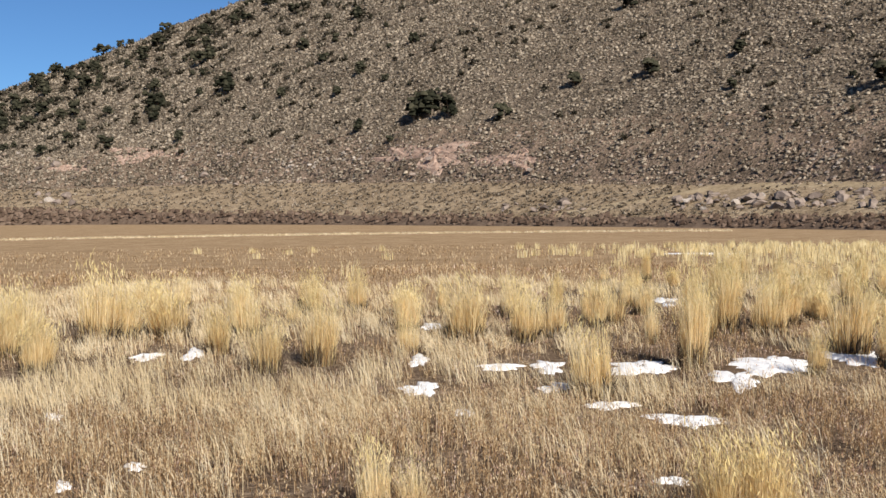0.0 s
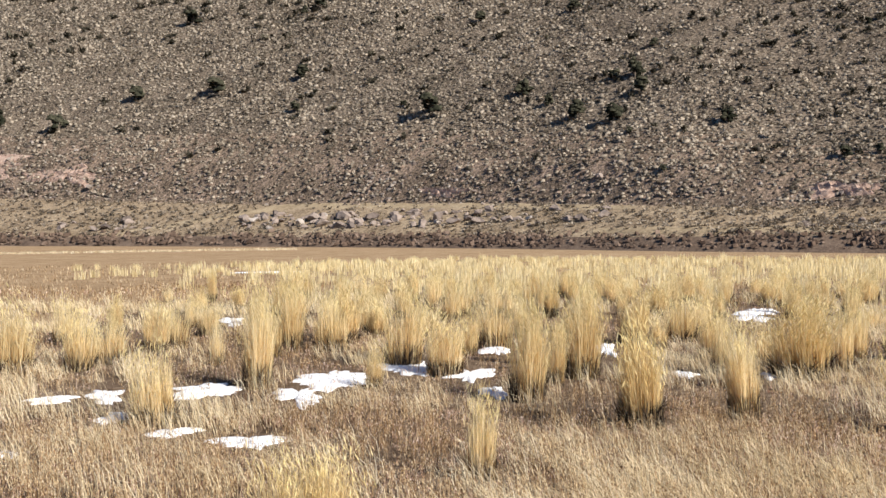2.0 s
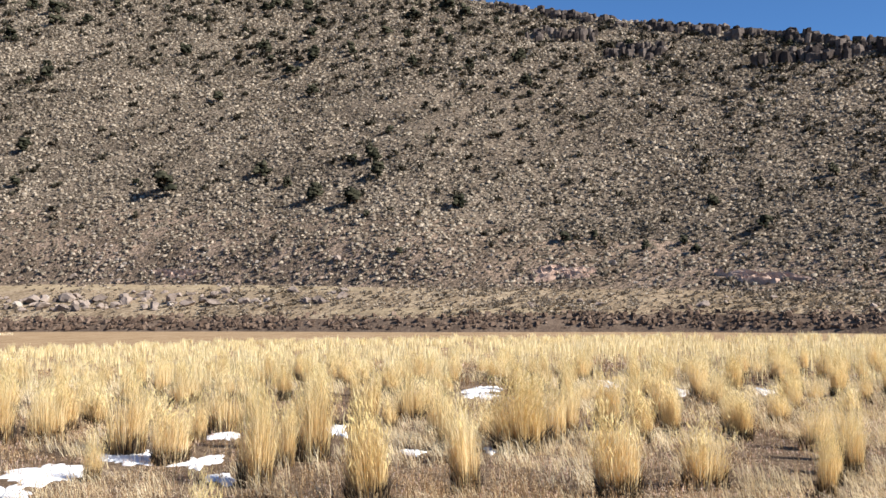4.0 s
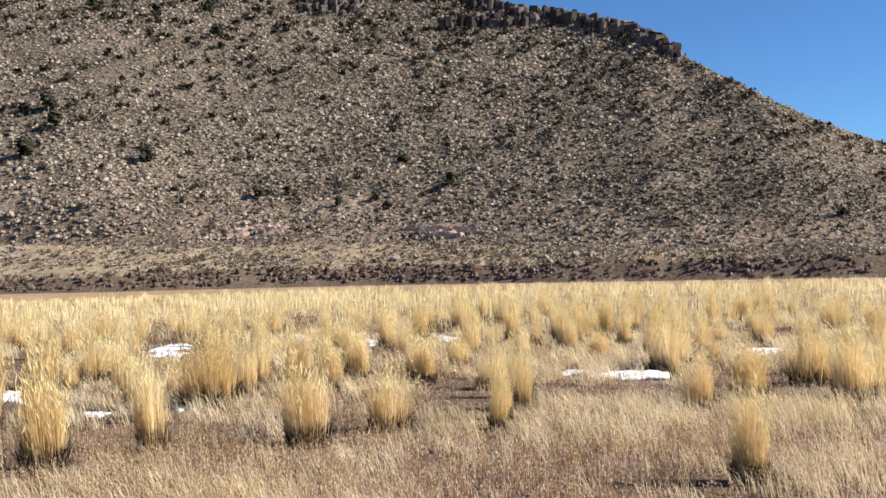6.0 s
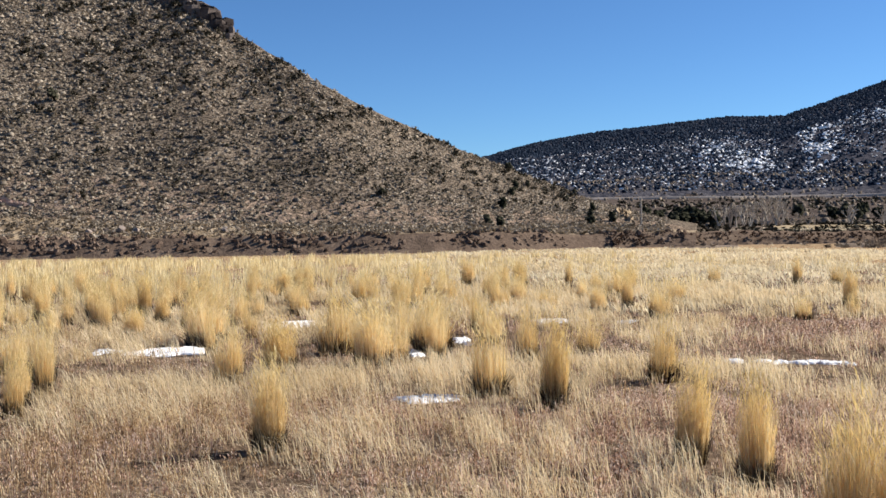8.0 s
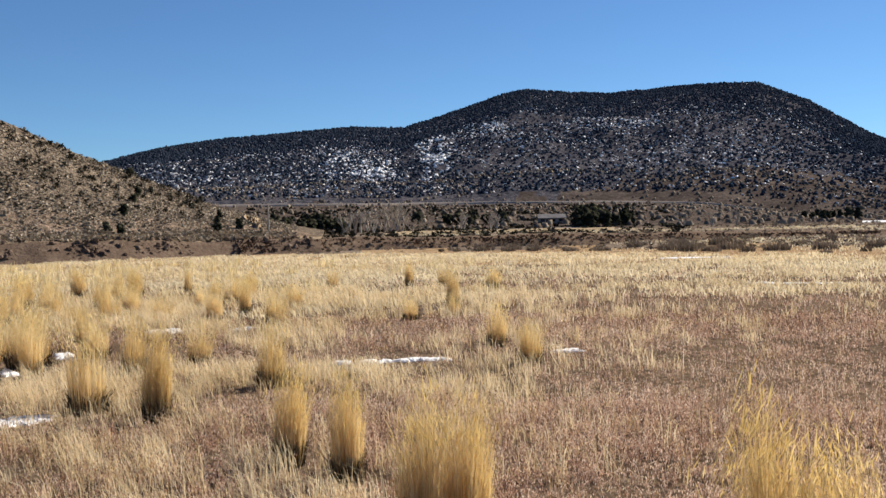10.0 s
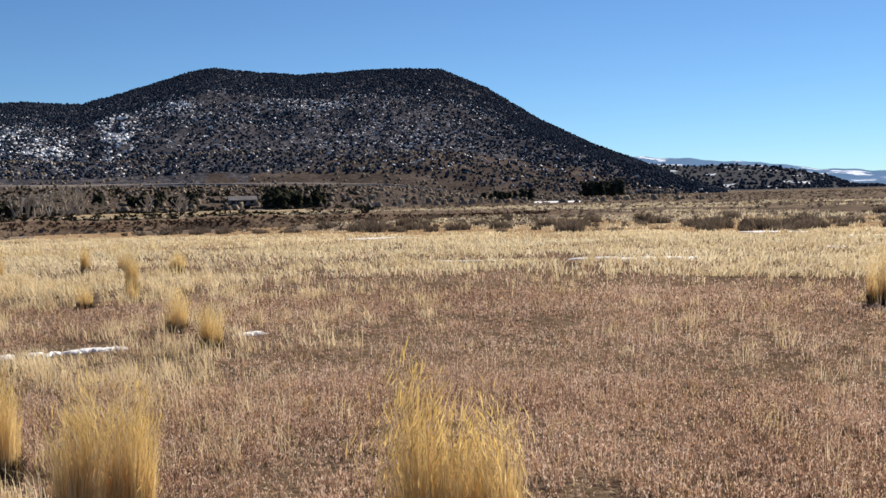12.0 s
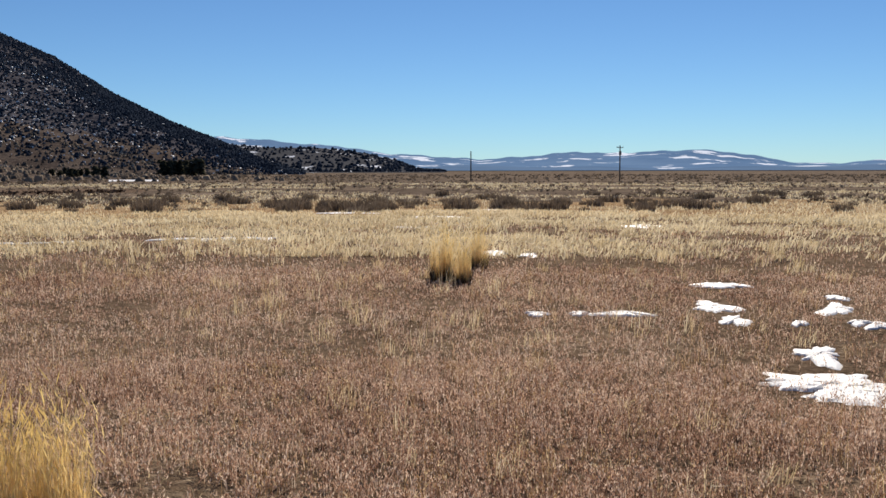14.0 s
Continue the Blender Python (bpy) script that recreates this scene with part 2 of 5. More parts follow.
def azimuth(x, y):
    return np.degrees(np.arctan2(x, y))


def ground_z(x, y):
    """The meadow: flat near by, sinking most of a metre towards its far side."""
    r = np.hypot(x, y)
    s = np.clip((r - 20) / 60, 0, 1)
    near = np.clip(1 - r / 90, 0, 1)
    return -0.8 * s * s * (3 - 2 * s) + 0.05 * near * fbm(x, y, 3.0, 3, 5)


def grid_faces(n, m):
    """Quads of a grid of n rows and m columns."""
    i, j = np.meshgrid(np.arange(n - 1), np.arange(m - 1), indexing="ij")
    a = (i * m + j).ravel()
    return np.stack([a, a + 1, a + m + 1, a + m], 1)


# ---- ground sheet ----
radii = np.concatenate([np.linspace(0.002, 30, 92), 30 + (4600 - 30) * np.linspace(0, 1, 70)[1:] ** 3.0])
azs = np.linspace(-180, 180, 289)
R_, A_ = np.meshgrid(radii, azs, indexing="ij")
gx, gy = polar(A_, R_)
gz = ground_z(gx, gy)
gv = np.stack([gx, gy, gz], -1).reshape(-1, 3)
gf = grid_faces(len(radii), len(azs))
ground = tagged(new("ground", mesh_of("ground", gv, gf[:, ::-1], M_GROUND, True)), "wide dry meadow of brown soil and litter", "ground", kind="structure")

ground.data.materials.append(M_PLAIN)
_fr, _fa = R_.ravel()[gf[:, 0]], A_.ravel()[gf[:, 0]]
ground.data.materials.append(M_SOIL)
_edge = 24 + 6 * fbm(_fa * 1.0, _fa * 0.0, 9.0, 3, 29) + np.interp(_fa, [0, 20, 90, 110], [-6, 4, 8, 14])
ground.data.polygons.foreach_set("material_index", np.where(_fr < _edge, 2, (_fr > 78 + 8 * np.sin(_fa * 0.7)) & (_fa > 88)).astype(np.int32))

# ---- near hill: bank, terrace, scarp, slope and rim ----
HA = [-70, -24, -12, 0, 13, 22, 37, 50, 63, 66.5, 69.2, 70.3, 77, 84, 90, 93, 97]
H_EDGE = [420, 360, 260, 185, 143, 122, 95, 88, 79, 77.5, 76.3, 76, 73, 73, 79, 81, 83]
H_BANK = [0.45, 0.42, 0.09, -0.22, -0.41, -0.52, -0.66, -0.58, -0.72, -0.76, -0.8, -0.80, -0.78, -0.80, -0.87, -0.87, -1.0]
H_TERR = [1.2, 1.5, 1.9, 1.9, 1.57, 1.4, 1.2, 0.95, 0.34, 0.18, 0.04, 0.0, -0.28, -0.35, -0.33, -0.45, -0.9]
H_SCARP = [2.2, 2.8, 3.5, 3.8, 3.6, 3.5, 3.3, 2.1, 1.4, 1.2, 1.04, 1.0, 0.7, 0.4, 0.2, -0.2, -0.8]
H_SKY = [2.5, 6.4, 11.5, 14.8, 17.0, 18.0, 17.9, 15.8, 13.45, 12.8, 11.95, 10.8, 6.85, 3.72, 1.25, 0.25, -0.7]


_grid = np.arange(-80, 105, 0.25)


def _soft(values, sigma):
    """A profile along the hill, its corners rounded over sigma degrees."""
    k = np.exp(-0.5 * (np.arange(-40, 41) * 0.25 / sigma) ** 2)
    return np.convolve(np.pad(np.interp(_grid, HA, values), 40, mode="edge"), k / k.sum(), mode="valid")


P_EDGE, P_BANK, P_TERR, P_SCARP, P_SKY = _soft(H_EDGE, 3.0), _soft(H_BANK, 2.0), _soft(H_TERR, 2.5), _soft(H_SCARP, 2.5), _soft(H_SKY, 0.5)
P_BROAD = _soft(H_SKY, 4.0)


def hill_knots(az):
    """Distances and heights of the hill's breaks along each azimuth."""
    e = np.interp(az, _grid, P_EDGE)
    up = lambda el, r: EYE + r * np.tan(np.radians(np.interp(az, _grid, el)))
    sky = np.interp(az, _grid, P_SKY)
    broad = np.interp(az, _grid, P_BROAD)
    rb, rt = e * 1.012 + 0.8 + 1.2 * fbm(az * 1.0, az * 0.0, 2.6, 3, 37), e * 1.22
    rs = rt * 1.05
    slope = 0.52
    rk = np.maximum(rs * slope / np.maximum(slope - np.tan(np.radians(broad)), 0.1), rs * 1.35)
    zk = EYE + rk * np.tan(np.radians(sky))
    z0 = np.full_like(e, -0.82)
    r = np.stack([e - 1.0, rb, rt, rs, rk, rk * 1.25, rk * 2.2], -1)
    z = np.stack([z0, up(P_BANK, rb), up(P_TERR, rt), np.minimum(up(P_SCARP, rs), zk - 0.3), zk, zk * 0.97, z0 - 2], -1)
    return r, z


def hill_z(az, r):
    """Height of the hill's surface, for arrays of azimuth and distance."""
    kr, kz = hill_knots(az)
    out = np.full_like(r, -5.0)
    for k in range(kr.shape[-1] - 1):
        a, b = kr[..., k], kr[..., k + 1]
        inside = (r >= a) & (r <= b)
        t = np.clip((r - a) / (b - a), 0, 1)
        out = np.where(inside, kz[..., k] * (1 - t) + kz[..., k + 1] * t, out)
    x, y = polar(az, r)
    up = np.clip((r - kr[..., 2]) / (kr[..., 4] - kr[..., 2]), 0, 1)
    calm = np.clip((kr[..., 4] - r) / (0.15 * kr[..., 4]), 0.1, 1)
    rough = np.where(up > 0, 0.5 + 3.5 * up * calm, 0.25)
    rough = np.where(r > kr[..., 0] + 0.3, rough, 0)
    tall = np.clip((kz[..., 4] - kz[..., 2]) / 20, 0.05, 1)
    return out + fbm(x, y, 30.0, 4, 11) * rough * tall + fbm(x, y, 3.0, 2, 17) * np.where(up > 0, 0.5, 0.3) * (r > kr[..., 0] + 0.3)


def hill_at(az, el):
    """The distance at which the line of sight at an elevation meets the hill."""
    rr = np.linspace(60, 900, 3400)
    zz = hill_z(np.full_like(rr, az), rr)
    hit = np.nonzero((zz - EYE) / rr >= math.tan(radians(el)))[0]
    return rr[hit[0]] if len(hit) else None


haz = np.linspace(-66, 96.5, 440)
hr, hz_ = hill_knots(haz)
SPLIT = [5, 12, 5, 90, 8, 6]
cols = []
for k, n in enumerate(SPLIT):
    t = np.linspace(0, 1, n, endpoint=False)
    cols.append(hr[:, k, None] * (1 - t) + hr[:, k + 1, None] * t)
hR = np.concatenate(cols, 1)
hA = np.repeat(haz[:, None], hR.shape[1], 1)
hx, hy = polar(hA, hR)
hz = hill_z(hA, hR)
hv = np.stack([hx, hy, hz], -1).reshape(-1, 3)
hf = grid_faces(*hR.shape)
col_of = hf[:, 0] % hR.shape[1]
near_hill = new("hillside", mesh_of("hillside", hv, hf, M_HILL, True))
near_hill.data.materials.append(M_BANK)
near_hill.data.materials.append(M_TERRACE)
near_hill.data.materials.append(M_SCARP)
mi = np.where(col_of < 5, 1, np.where(col_of < 16, 2, np.where(col_of < 27, 3, 0))).astype(np.int32)
near_hill.data.polygons.foreach_set("material_index", mi)
tagged(near_hill, "steep dry hillside of tan soil above a cut bank", "hill", kind="structure")


# ---- scattered shrubs on the hillside ----
def dome():
    """Vertices and triangles of a faceted, open-bottomed bush."""
    v = [(math.cos(k * 1.2566), math.sin(k * 1.2566), -0.5) for k in range(5)] + [(0.62 * math.cos(k * 2.094 + 0.4), 0.62 * math.sin(k * 2.094 + 0.4), 0.5) for k in range(3)]
    f = [(0, 1, 5), (1, 2, 6), (2, 3, 6), (3, 4, 7), (4, 0, 5), (1, 6, 5), (3, 7, 6), (4, 5, 7), (5, 6, 7)]
    return np.array(v), np.array(f)


DOME_V, DOME_F = dome()


def tufts(name, x, y, z, size, flat, material, count=8):
    """Many ragged little bushes in one mesh: leaf-like triangles fanning up from a root."""
    n = len(x)
    a = rng.uniform(0, 6.28, (n, count)) + np.arange(count) * 0.785
    up = rng.uniform(0.05, 1.25, (n, count))
    reach = rng.uniform(0.75, 1.25, (n, count))
    half = rng.uniform(0.3, 0.6, (n, count))
    sz, fl = size[:, None], flat[:, None]

    def tip(da, lift):
        return np.stack([x[:, None] + sz * reach * np.cos(a + da) * np.cos(up * 0.9), y[:, None] + sz * reach * np.sin(a + da) * np.cos(up * 0.9), z[:, None] + sz * fl * (np.sin(up) * reach * 1.25 + lift)], -1)

    p = np.concatenate([np.stack([x, y, z - 0.12 * size], -1)[:, None], tip(-half, 0.0), tip(half, rng.uniform(-0.15, 0.25, (n, count)))], 1)
    k = np.arange(count)
    one = np.stack([np.zeros(count, int), 1 + k, 1 + count + k], 1)
    f = (np.arange(n)[:, None, None] * (1 + 2 * count) + one[None]).reshape(-1, 3)
    return mesh_of(name, p.reshape(-1, 3), f, material)


def blobs(name, x, y, z, size, flat, material, jitter=0.35, shape=None, smooth=True):
    """Many small ragged mounds in one mesh."""
    bv, bf = shape or (DOME_V, DOME_F)
    n = len(x)
    v = bv[None] * (1 + jitter * rng.uniform(-1, 1, (n, len(bv), 1)))
    turn = rng.uniform(0, 6.28, n)
    c, s = np.cos(turn)[:, None], np.sin(turn)[:, None]
    wide = rng.uniform(0.75, 1.3, (n, 1))
    vx, vy, vz = v[..., 0] * wide, v[..., 1] / wide, v[..., 2]
    p = np.stack([x[:, None] + size[:, None] * (vx * c - vy * s), y[:, None] + size[:, None] * (vx * s + vy * c), z[:, None] + size[:, None] * flat[:, None] * (vz + 0.45)], -1)
    f = (np.arange(n)[:, None, None] * len(bv) + bf[None]).reshape(-1, 3)
    return mesh_of(name, p.reshape(-1, 3), f, material, smooth)


def hill_scatter(n, lo=0.0, hi=1.0, bias=1.0):
    """Places on the slope between terrace and rim, thinner far off."""
    grid = np.linspace(-32, 95, 255)
    gr, _ = hill_knots(grid)
    share = np.cumsum((gr[:, 4] ** 2 - gr[:, 2] ** 2) ** 0.5)
    az = np.interp(rng.random(n), share / share[-1], grid)
    kr, _ = hill_knots(az)
    t = lo + (hi - lo) * rng.random(n) ** bias
    r = kr[:, 2] * (1 - t) + kr[:, 4] * t
    thin = 0.16 * np.clip((kr[:, 3] * 1.05 - r) / (kr[:, 3] - kr[:, 2]), 0, 1)
    keep = fbm(*polar(az, r), 22.0, 3, 41) + 0.35 * fbm(*polar(az, r), 6.0, 2, 43) > rng.uniform(-0.7, 0.1, n) + thin
    return az[keep], r[keep]


az, r = hill_scatter(150000)
sx, sy = polar(az, r)
sz = hill_z(az, r)
ssize = (0.15 + 0.27 * rng.random(len(az)) ** 1.8) * (0.5 + r / 215) * np.interp(az, [55, 75, 88], [1, 0.75, 0.62])
tagged(new("sagebrush", blobs("sagebrush", sx, sy, sz - 0.1 * ssize, ssize * 0.95, rng.uniform(0.55, 0.95, len(az)), M_SAGE, 0.42)), "low rounded grey-tan sagebrush covering the hillside", "shrubs", kind="stuff")
twig = rng.random(len(az)) < 0.85
tagged(new("sagebrush_twigs", tufts("sagebrush_twigs", sx[twig], sy[twig], sz[twig], ssize[twig] * 1.3, rng.uniform(0.6, 1.0, twig.sum()), M_SAGE, 5)), "ragged twigs of the sagebrush on the hillside", "shrubs", kind="stuff")
az = rng.uniform(-30, 95, 13000)
kr, _ = hill_knots(az)
r = kr[:, 1] + (kr[:, 2] - kr[:, 1]) * rng.random(len(az))
keep = fbm(*polar(az, r), 14.0, 3, 47) + np.interp(az, [-30, 8, 14, 40, 90], [0.5, 0.4, -0.1, 0.04, 0.12]) > rng.uniform(-0.25, 0.3, len(az))
az, r = az[keep], r[keep]
sx, sy = polar(az, r)
terrace_brush = tagged(new("terrace_brush", tufts("terrace_brush", sx, sy, hill_z(az, r), rng.uniform(0.15, 0.4, len(az)) * (0.6 + r / 220), rng.uniform(0.5, 0.8, len(az)), M_SAGE)), "scattered low grey brush on the terrace", "shrubs", kind="stuff")

# ---- snowy wooded hill, spur and far ranges ----
def ridge_land(name, az, base_r, base_el, mid_r, mid_el, top_r, top_el, material, rough, label, rows=40, seed=0):
    """A hill seen across the plain: rises from its foot over a bench to its skyline."""
    k = len(az)
    up = lambda el, r: EYE + r * np.tan(np.radians(el))
    z0, z1, z2 = up(base_el, base_r), up(mid_el, mid_r), up(top_el, top_r)
    R, Z = [], []
    for t in np.linspace(0, 1, 12, endpoint=False):
        R.append(base_r * (1 - t) + mid_r * t), Z.append(z0 * (1 - t) + z1 * t)
    for t in np.linspace(0, 1, rows):
        R.append(mid_r * (1 - t) + top_r * t), Z.append(z1 + (z2 - z1) * t ** 0.9)
    for t in (1.1, 1.4):
        R.append(top_r * t), Z.append(z2 * (1 - (t - 1) * 2.4) - 4)
    R, Z = np.array(R), np.array(Z)
    A = np.repeat(az[None], len(R), 0)
    x, y = polar(A, R)
    t = np.clip((R - mid_r) / (top_r - mid_r), 0, 1)
    Z = Z + fbm(x, y, rough * 6, 4, seed) * rough * 1.6 * np.sin(np.pi * np.clip(t, 0.02, 0.97)) * np.clip(z2 / (8 * rough), 0, 1)
    v = np.stack([x, y, Z], -1).reshape(-1, 3)
    ob = new(name, mesh_of(name, v, grid_faces(*R.shape)[:, ::-1], material, True))
    return tagged(ob, label, "hill", kind="structure"), (A, R, Z)


FA = [78, 84, 88, 91, 94, 98, 101, 104, 106.5, 108, 112.5, 115.6, 118, 120.8, 123.4, 126.3, 129.2, 132, 134.6, 137]
F_SKY = [2.6, 3.45, 4.35, 4.8, 5.05, 5.36, 5.28, 6.2, 7.0, 7.3, 6.9, 7.12, 7.2, 7.15, 5.95, 4.15, 2.66, 1.55, 0.37, -0.3]
faz = np.linspace(78, 136.5, 300)
one = np.ones_like(faz)
f_mid = np.interp(faz, [80, 95, 112, 118, 123, 130, 136], [1.1, 1.0, 0.85, 0.6, -0.1, -0.33, -0.45])
f_top = np.maximum(np.interp(faz, FA, F_SKY) + 0.10 * fbm(faz, faz * 0.0, 1.6, 3, 63), f_mid + 0.02)
far_hill, FAR = ridge_land("far_hill", faz, 230 * one, -0.62 * one, 560 * one, f_mid, 560 + 120 * f_top.clip(0.3, 9) ** 0.8, f_top, M_HAZEHILL, 9.0, "dark wooded hill with patches of old snow", 60, 3)
far_hill.data.materials.append(M_BENCH)
_mi = np.zeros(len(far_hill.data.polygons), dtype=np.int32)
_mi[:11 * (len(faz) - 1)] = 1
_row, _col = np.divmod(np.arange(len(_mi)), len(faz) - 1)
_mi[(_row < 11 + np.interp(faz[_col], [84, 106, 114, 124, 134], [0, 0, 5, 14, 30]) + 4 * fbm(faz[_col] * 3, _row * 1.0, 4.0, 3, 19))] = 1
far_hill.data.polygons.foreach_set("material_index", _mi)

paz = np.linspace(126, 144.5, 120)
p_top = np.interp(paz, [126, 130, 132.2, 134.6, 137.2, 139.7, 141.7, 143.1, 145], [1.0, 1.4, 1.45, 1.25, 1.27, 1.0, 0.55, 0.0, -0.1])
p_one = np.ones_like(paz)
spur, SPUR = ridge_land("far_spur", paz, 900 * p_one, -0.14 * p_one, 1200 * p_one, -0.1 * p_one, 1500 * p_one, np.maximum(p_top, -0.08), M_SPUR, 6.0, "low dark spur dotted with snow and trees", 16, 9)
maz = np.linspace(126, 200, 260)
m_one = np.ones_like(maz)
M_AZ = [126, 131.6, 134.3, 136.5, 138.4, 141, 142.9, 146.5, 149, 152, 153.5, 156.3, 158.5, 160.6, 162.4, 164.1, 166.4, 168.2, 175, 200]
M_EL = [1.9, 1.87, 1.7, 1.48, 1.38, 0.95, 0.84, 0.6, 0.75, 1.03, 0.92, 1.02, 1.12, 0.93, 0.62, 0.32, 0.36, 0.52, 0.6, 0.5]
m_top = np.interp(maz, M_AZ, M_EL) + 0.03 * np.sin(maz * 2.3) + 0.02 * np.sin(maz * 5.1)
mountains, MTN = ridge_land("far_mountains", maz, 3000 * m_one, -0.03 * m_one, 3300 * m_one, 0.02 * m_one, 4200 * m_one, m_top, M_HAZEMOUNT, 18.0, "distant snow-capped mountain range, coloured blue for haze", 20, 13)
haz2 = np.linspace(136, 200, 140)
h_one = np.ones_like(haz2)
foothill, FOOT = ridge_land("far_foothills", haz2, 2000 * h_one, -0.04 * h_one, 2300 * h_one, -0.01 * h_one, 2700 * h_one, 0.16 + 0.07 * np.sin(haz2 * 0.31) + 0.05 * np.sin(haz2 * 0.83), M_HAZEFOOT, 5.0, "low foothills on the horizon, coloured blue for haze", 8, 15)


def wood(name, grid, n, lo, size, material, seed, label, hi=1.0):
    """Small ragged conifers over a far slope, one mesh."""
    A, R, Z = grid
    g = np.random.default_rng(seed)
    i = g.integers(int(lo * A.shape[0]), int(hi * A.shape[0]) - 2, n)
    i = np.where(g.random(n) < 0.35, np.minimum(i + g.integers(0, 25, n), int(hi * A.shape[0]) - 3), i)
    j = g.integers(0, A.shape[1] - 1, n)
    fi, fj = g.random(n), g.random(n)
    mixed = lambda q: (q[i, j] * (1 - fi) + q[i + 1, j] * fi) * (1 - fj) + (q[i, j + 1] * (1 - fi) + q[i + 1, j + 1] * fi) * fj
    a, r, z = mixed(A), mixed(R), mixed(Z)
    x, y = polar(a, r)
    keep = fbm(x, y, 90, 3, seed) + 0.25 * (i / A.shape[0] - 0.5) > g.uniform(-0.5, 0.2, n)
    x, y, z = x[keep], y[keep], z[keep]
    s = g.uniform(0.6, 1.3, len(x)) * size
    return tagged(new(name, blobs(name, x, y, z, s, g.uniform(0.9, 1.3, len(x)), material)), label, "trees", kind="stuff")


wood("hill_wood", FAR, 54000, 0.19, 1.0, M_HAZEWOOD, 21, "dark juniper wood covering the snowy hill")
wood("crest_wood", FAR, 30000, 0.62, 1.1, M_HAZEWOOD, 22, "dense dark juniper wood along the hill's crest")
wood("bench_scrub", FAR, 5200, 0.0, 0.9, M_BRUSH, 25, "dark scrub over the bench below the hill", 0.3)
wood("spur_wood", SPUR, 2600, 0.35, 2.2, M_HAZEWOOD, 23, "dark trees on the distant spur")


# ---- grasses ----
def blades(x, y, z, height, width, lean, heading, curl=0.5, twist=None):
    """Tapered blades as arrays: each a quad and a tip triangle (5 vertices, 3 triangles)."""
    n = len(x)
    tw = rng.uniform(0, 6.28, n) if twist is None else twist
    wx, wy = np.cos(tw) * width / 2, np.sin(tw) * width / 2
    dx, dy = np.sin(heading) * lean * height, np.cos(heading) * lean * height
    mid = 0.55
    b = np.stack([x, y, z], -1)
    side = np.stack([wx, wy, 0 * wx], -1)
    m = b + np.stack([dx * mid * (1 - curl), dy * mid * (1 - curl), height * mid], -1)
    t = b + np.stack([dx, dy, height * (1 - 0.25 * np.abs(lean))], -1)
    v = np.stack([b - side, b + side, m + side * 0.8, m - side * 0.8, t], 1)
    o = np.arange(n)[:, None, None] * 5
    f = (o + np.array([[0, 1, 2], [0, 2, 3], [3, 2, 4]])[None]).reshape(-1, 3)
    return v.reshape(-1, 3), f, t


def spindles(tip, length, width, heading, droop):
    """Seed heads: flat four-cornered spindles hung on the blade tips."""
    n = len(tip)
    d = np.stack([np.sin(heading) * droop, np.cos(heading) * droop, np.ones(n)], -1)
    d /= np.linalg.norm(d, axis=1, keepdims=True)
    tw = rng.uniform(0, 6.28, n)
    side = np.stack([np.cos(tw), np.sin(tw), 0 * tw], -1) * width[:, None] / 2
    a = tip - d * length[:, None] * 0.45
    c = tip + d * length[:, None] * 0.55
    v = np.stack([a, tip + side, c, tip - side], 1).reshape(-1, 3)
    o = np.arange(n)[:, None, None] * 4
    return v, (o + np.array([[0, 1, 2], [0, 2, 3]])[None]).reshape(-1, 3)


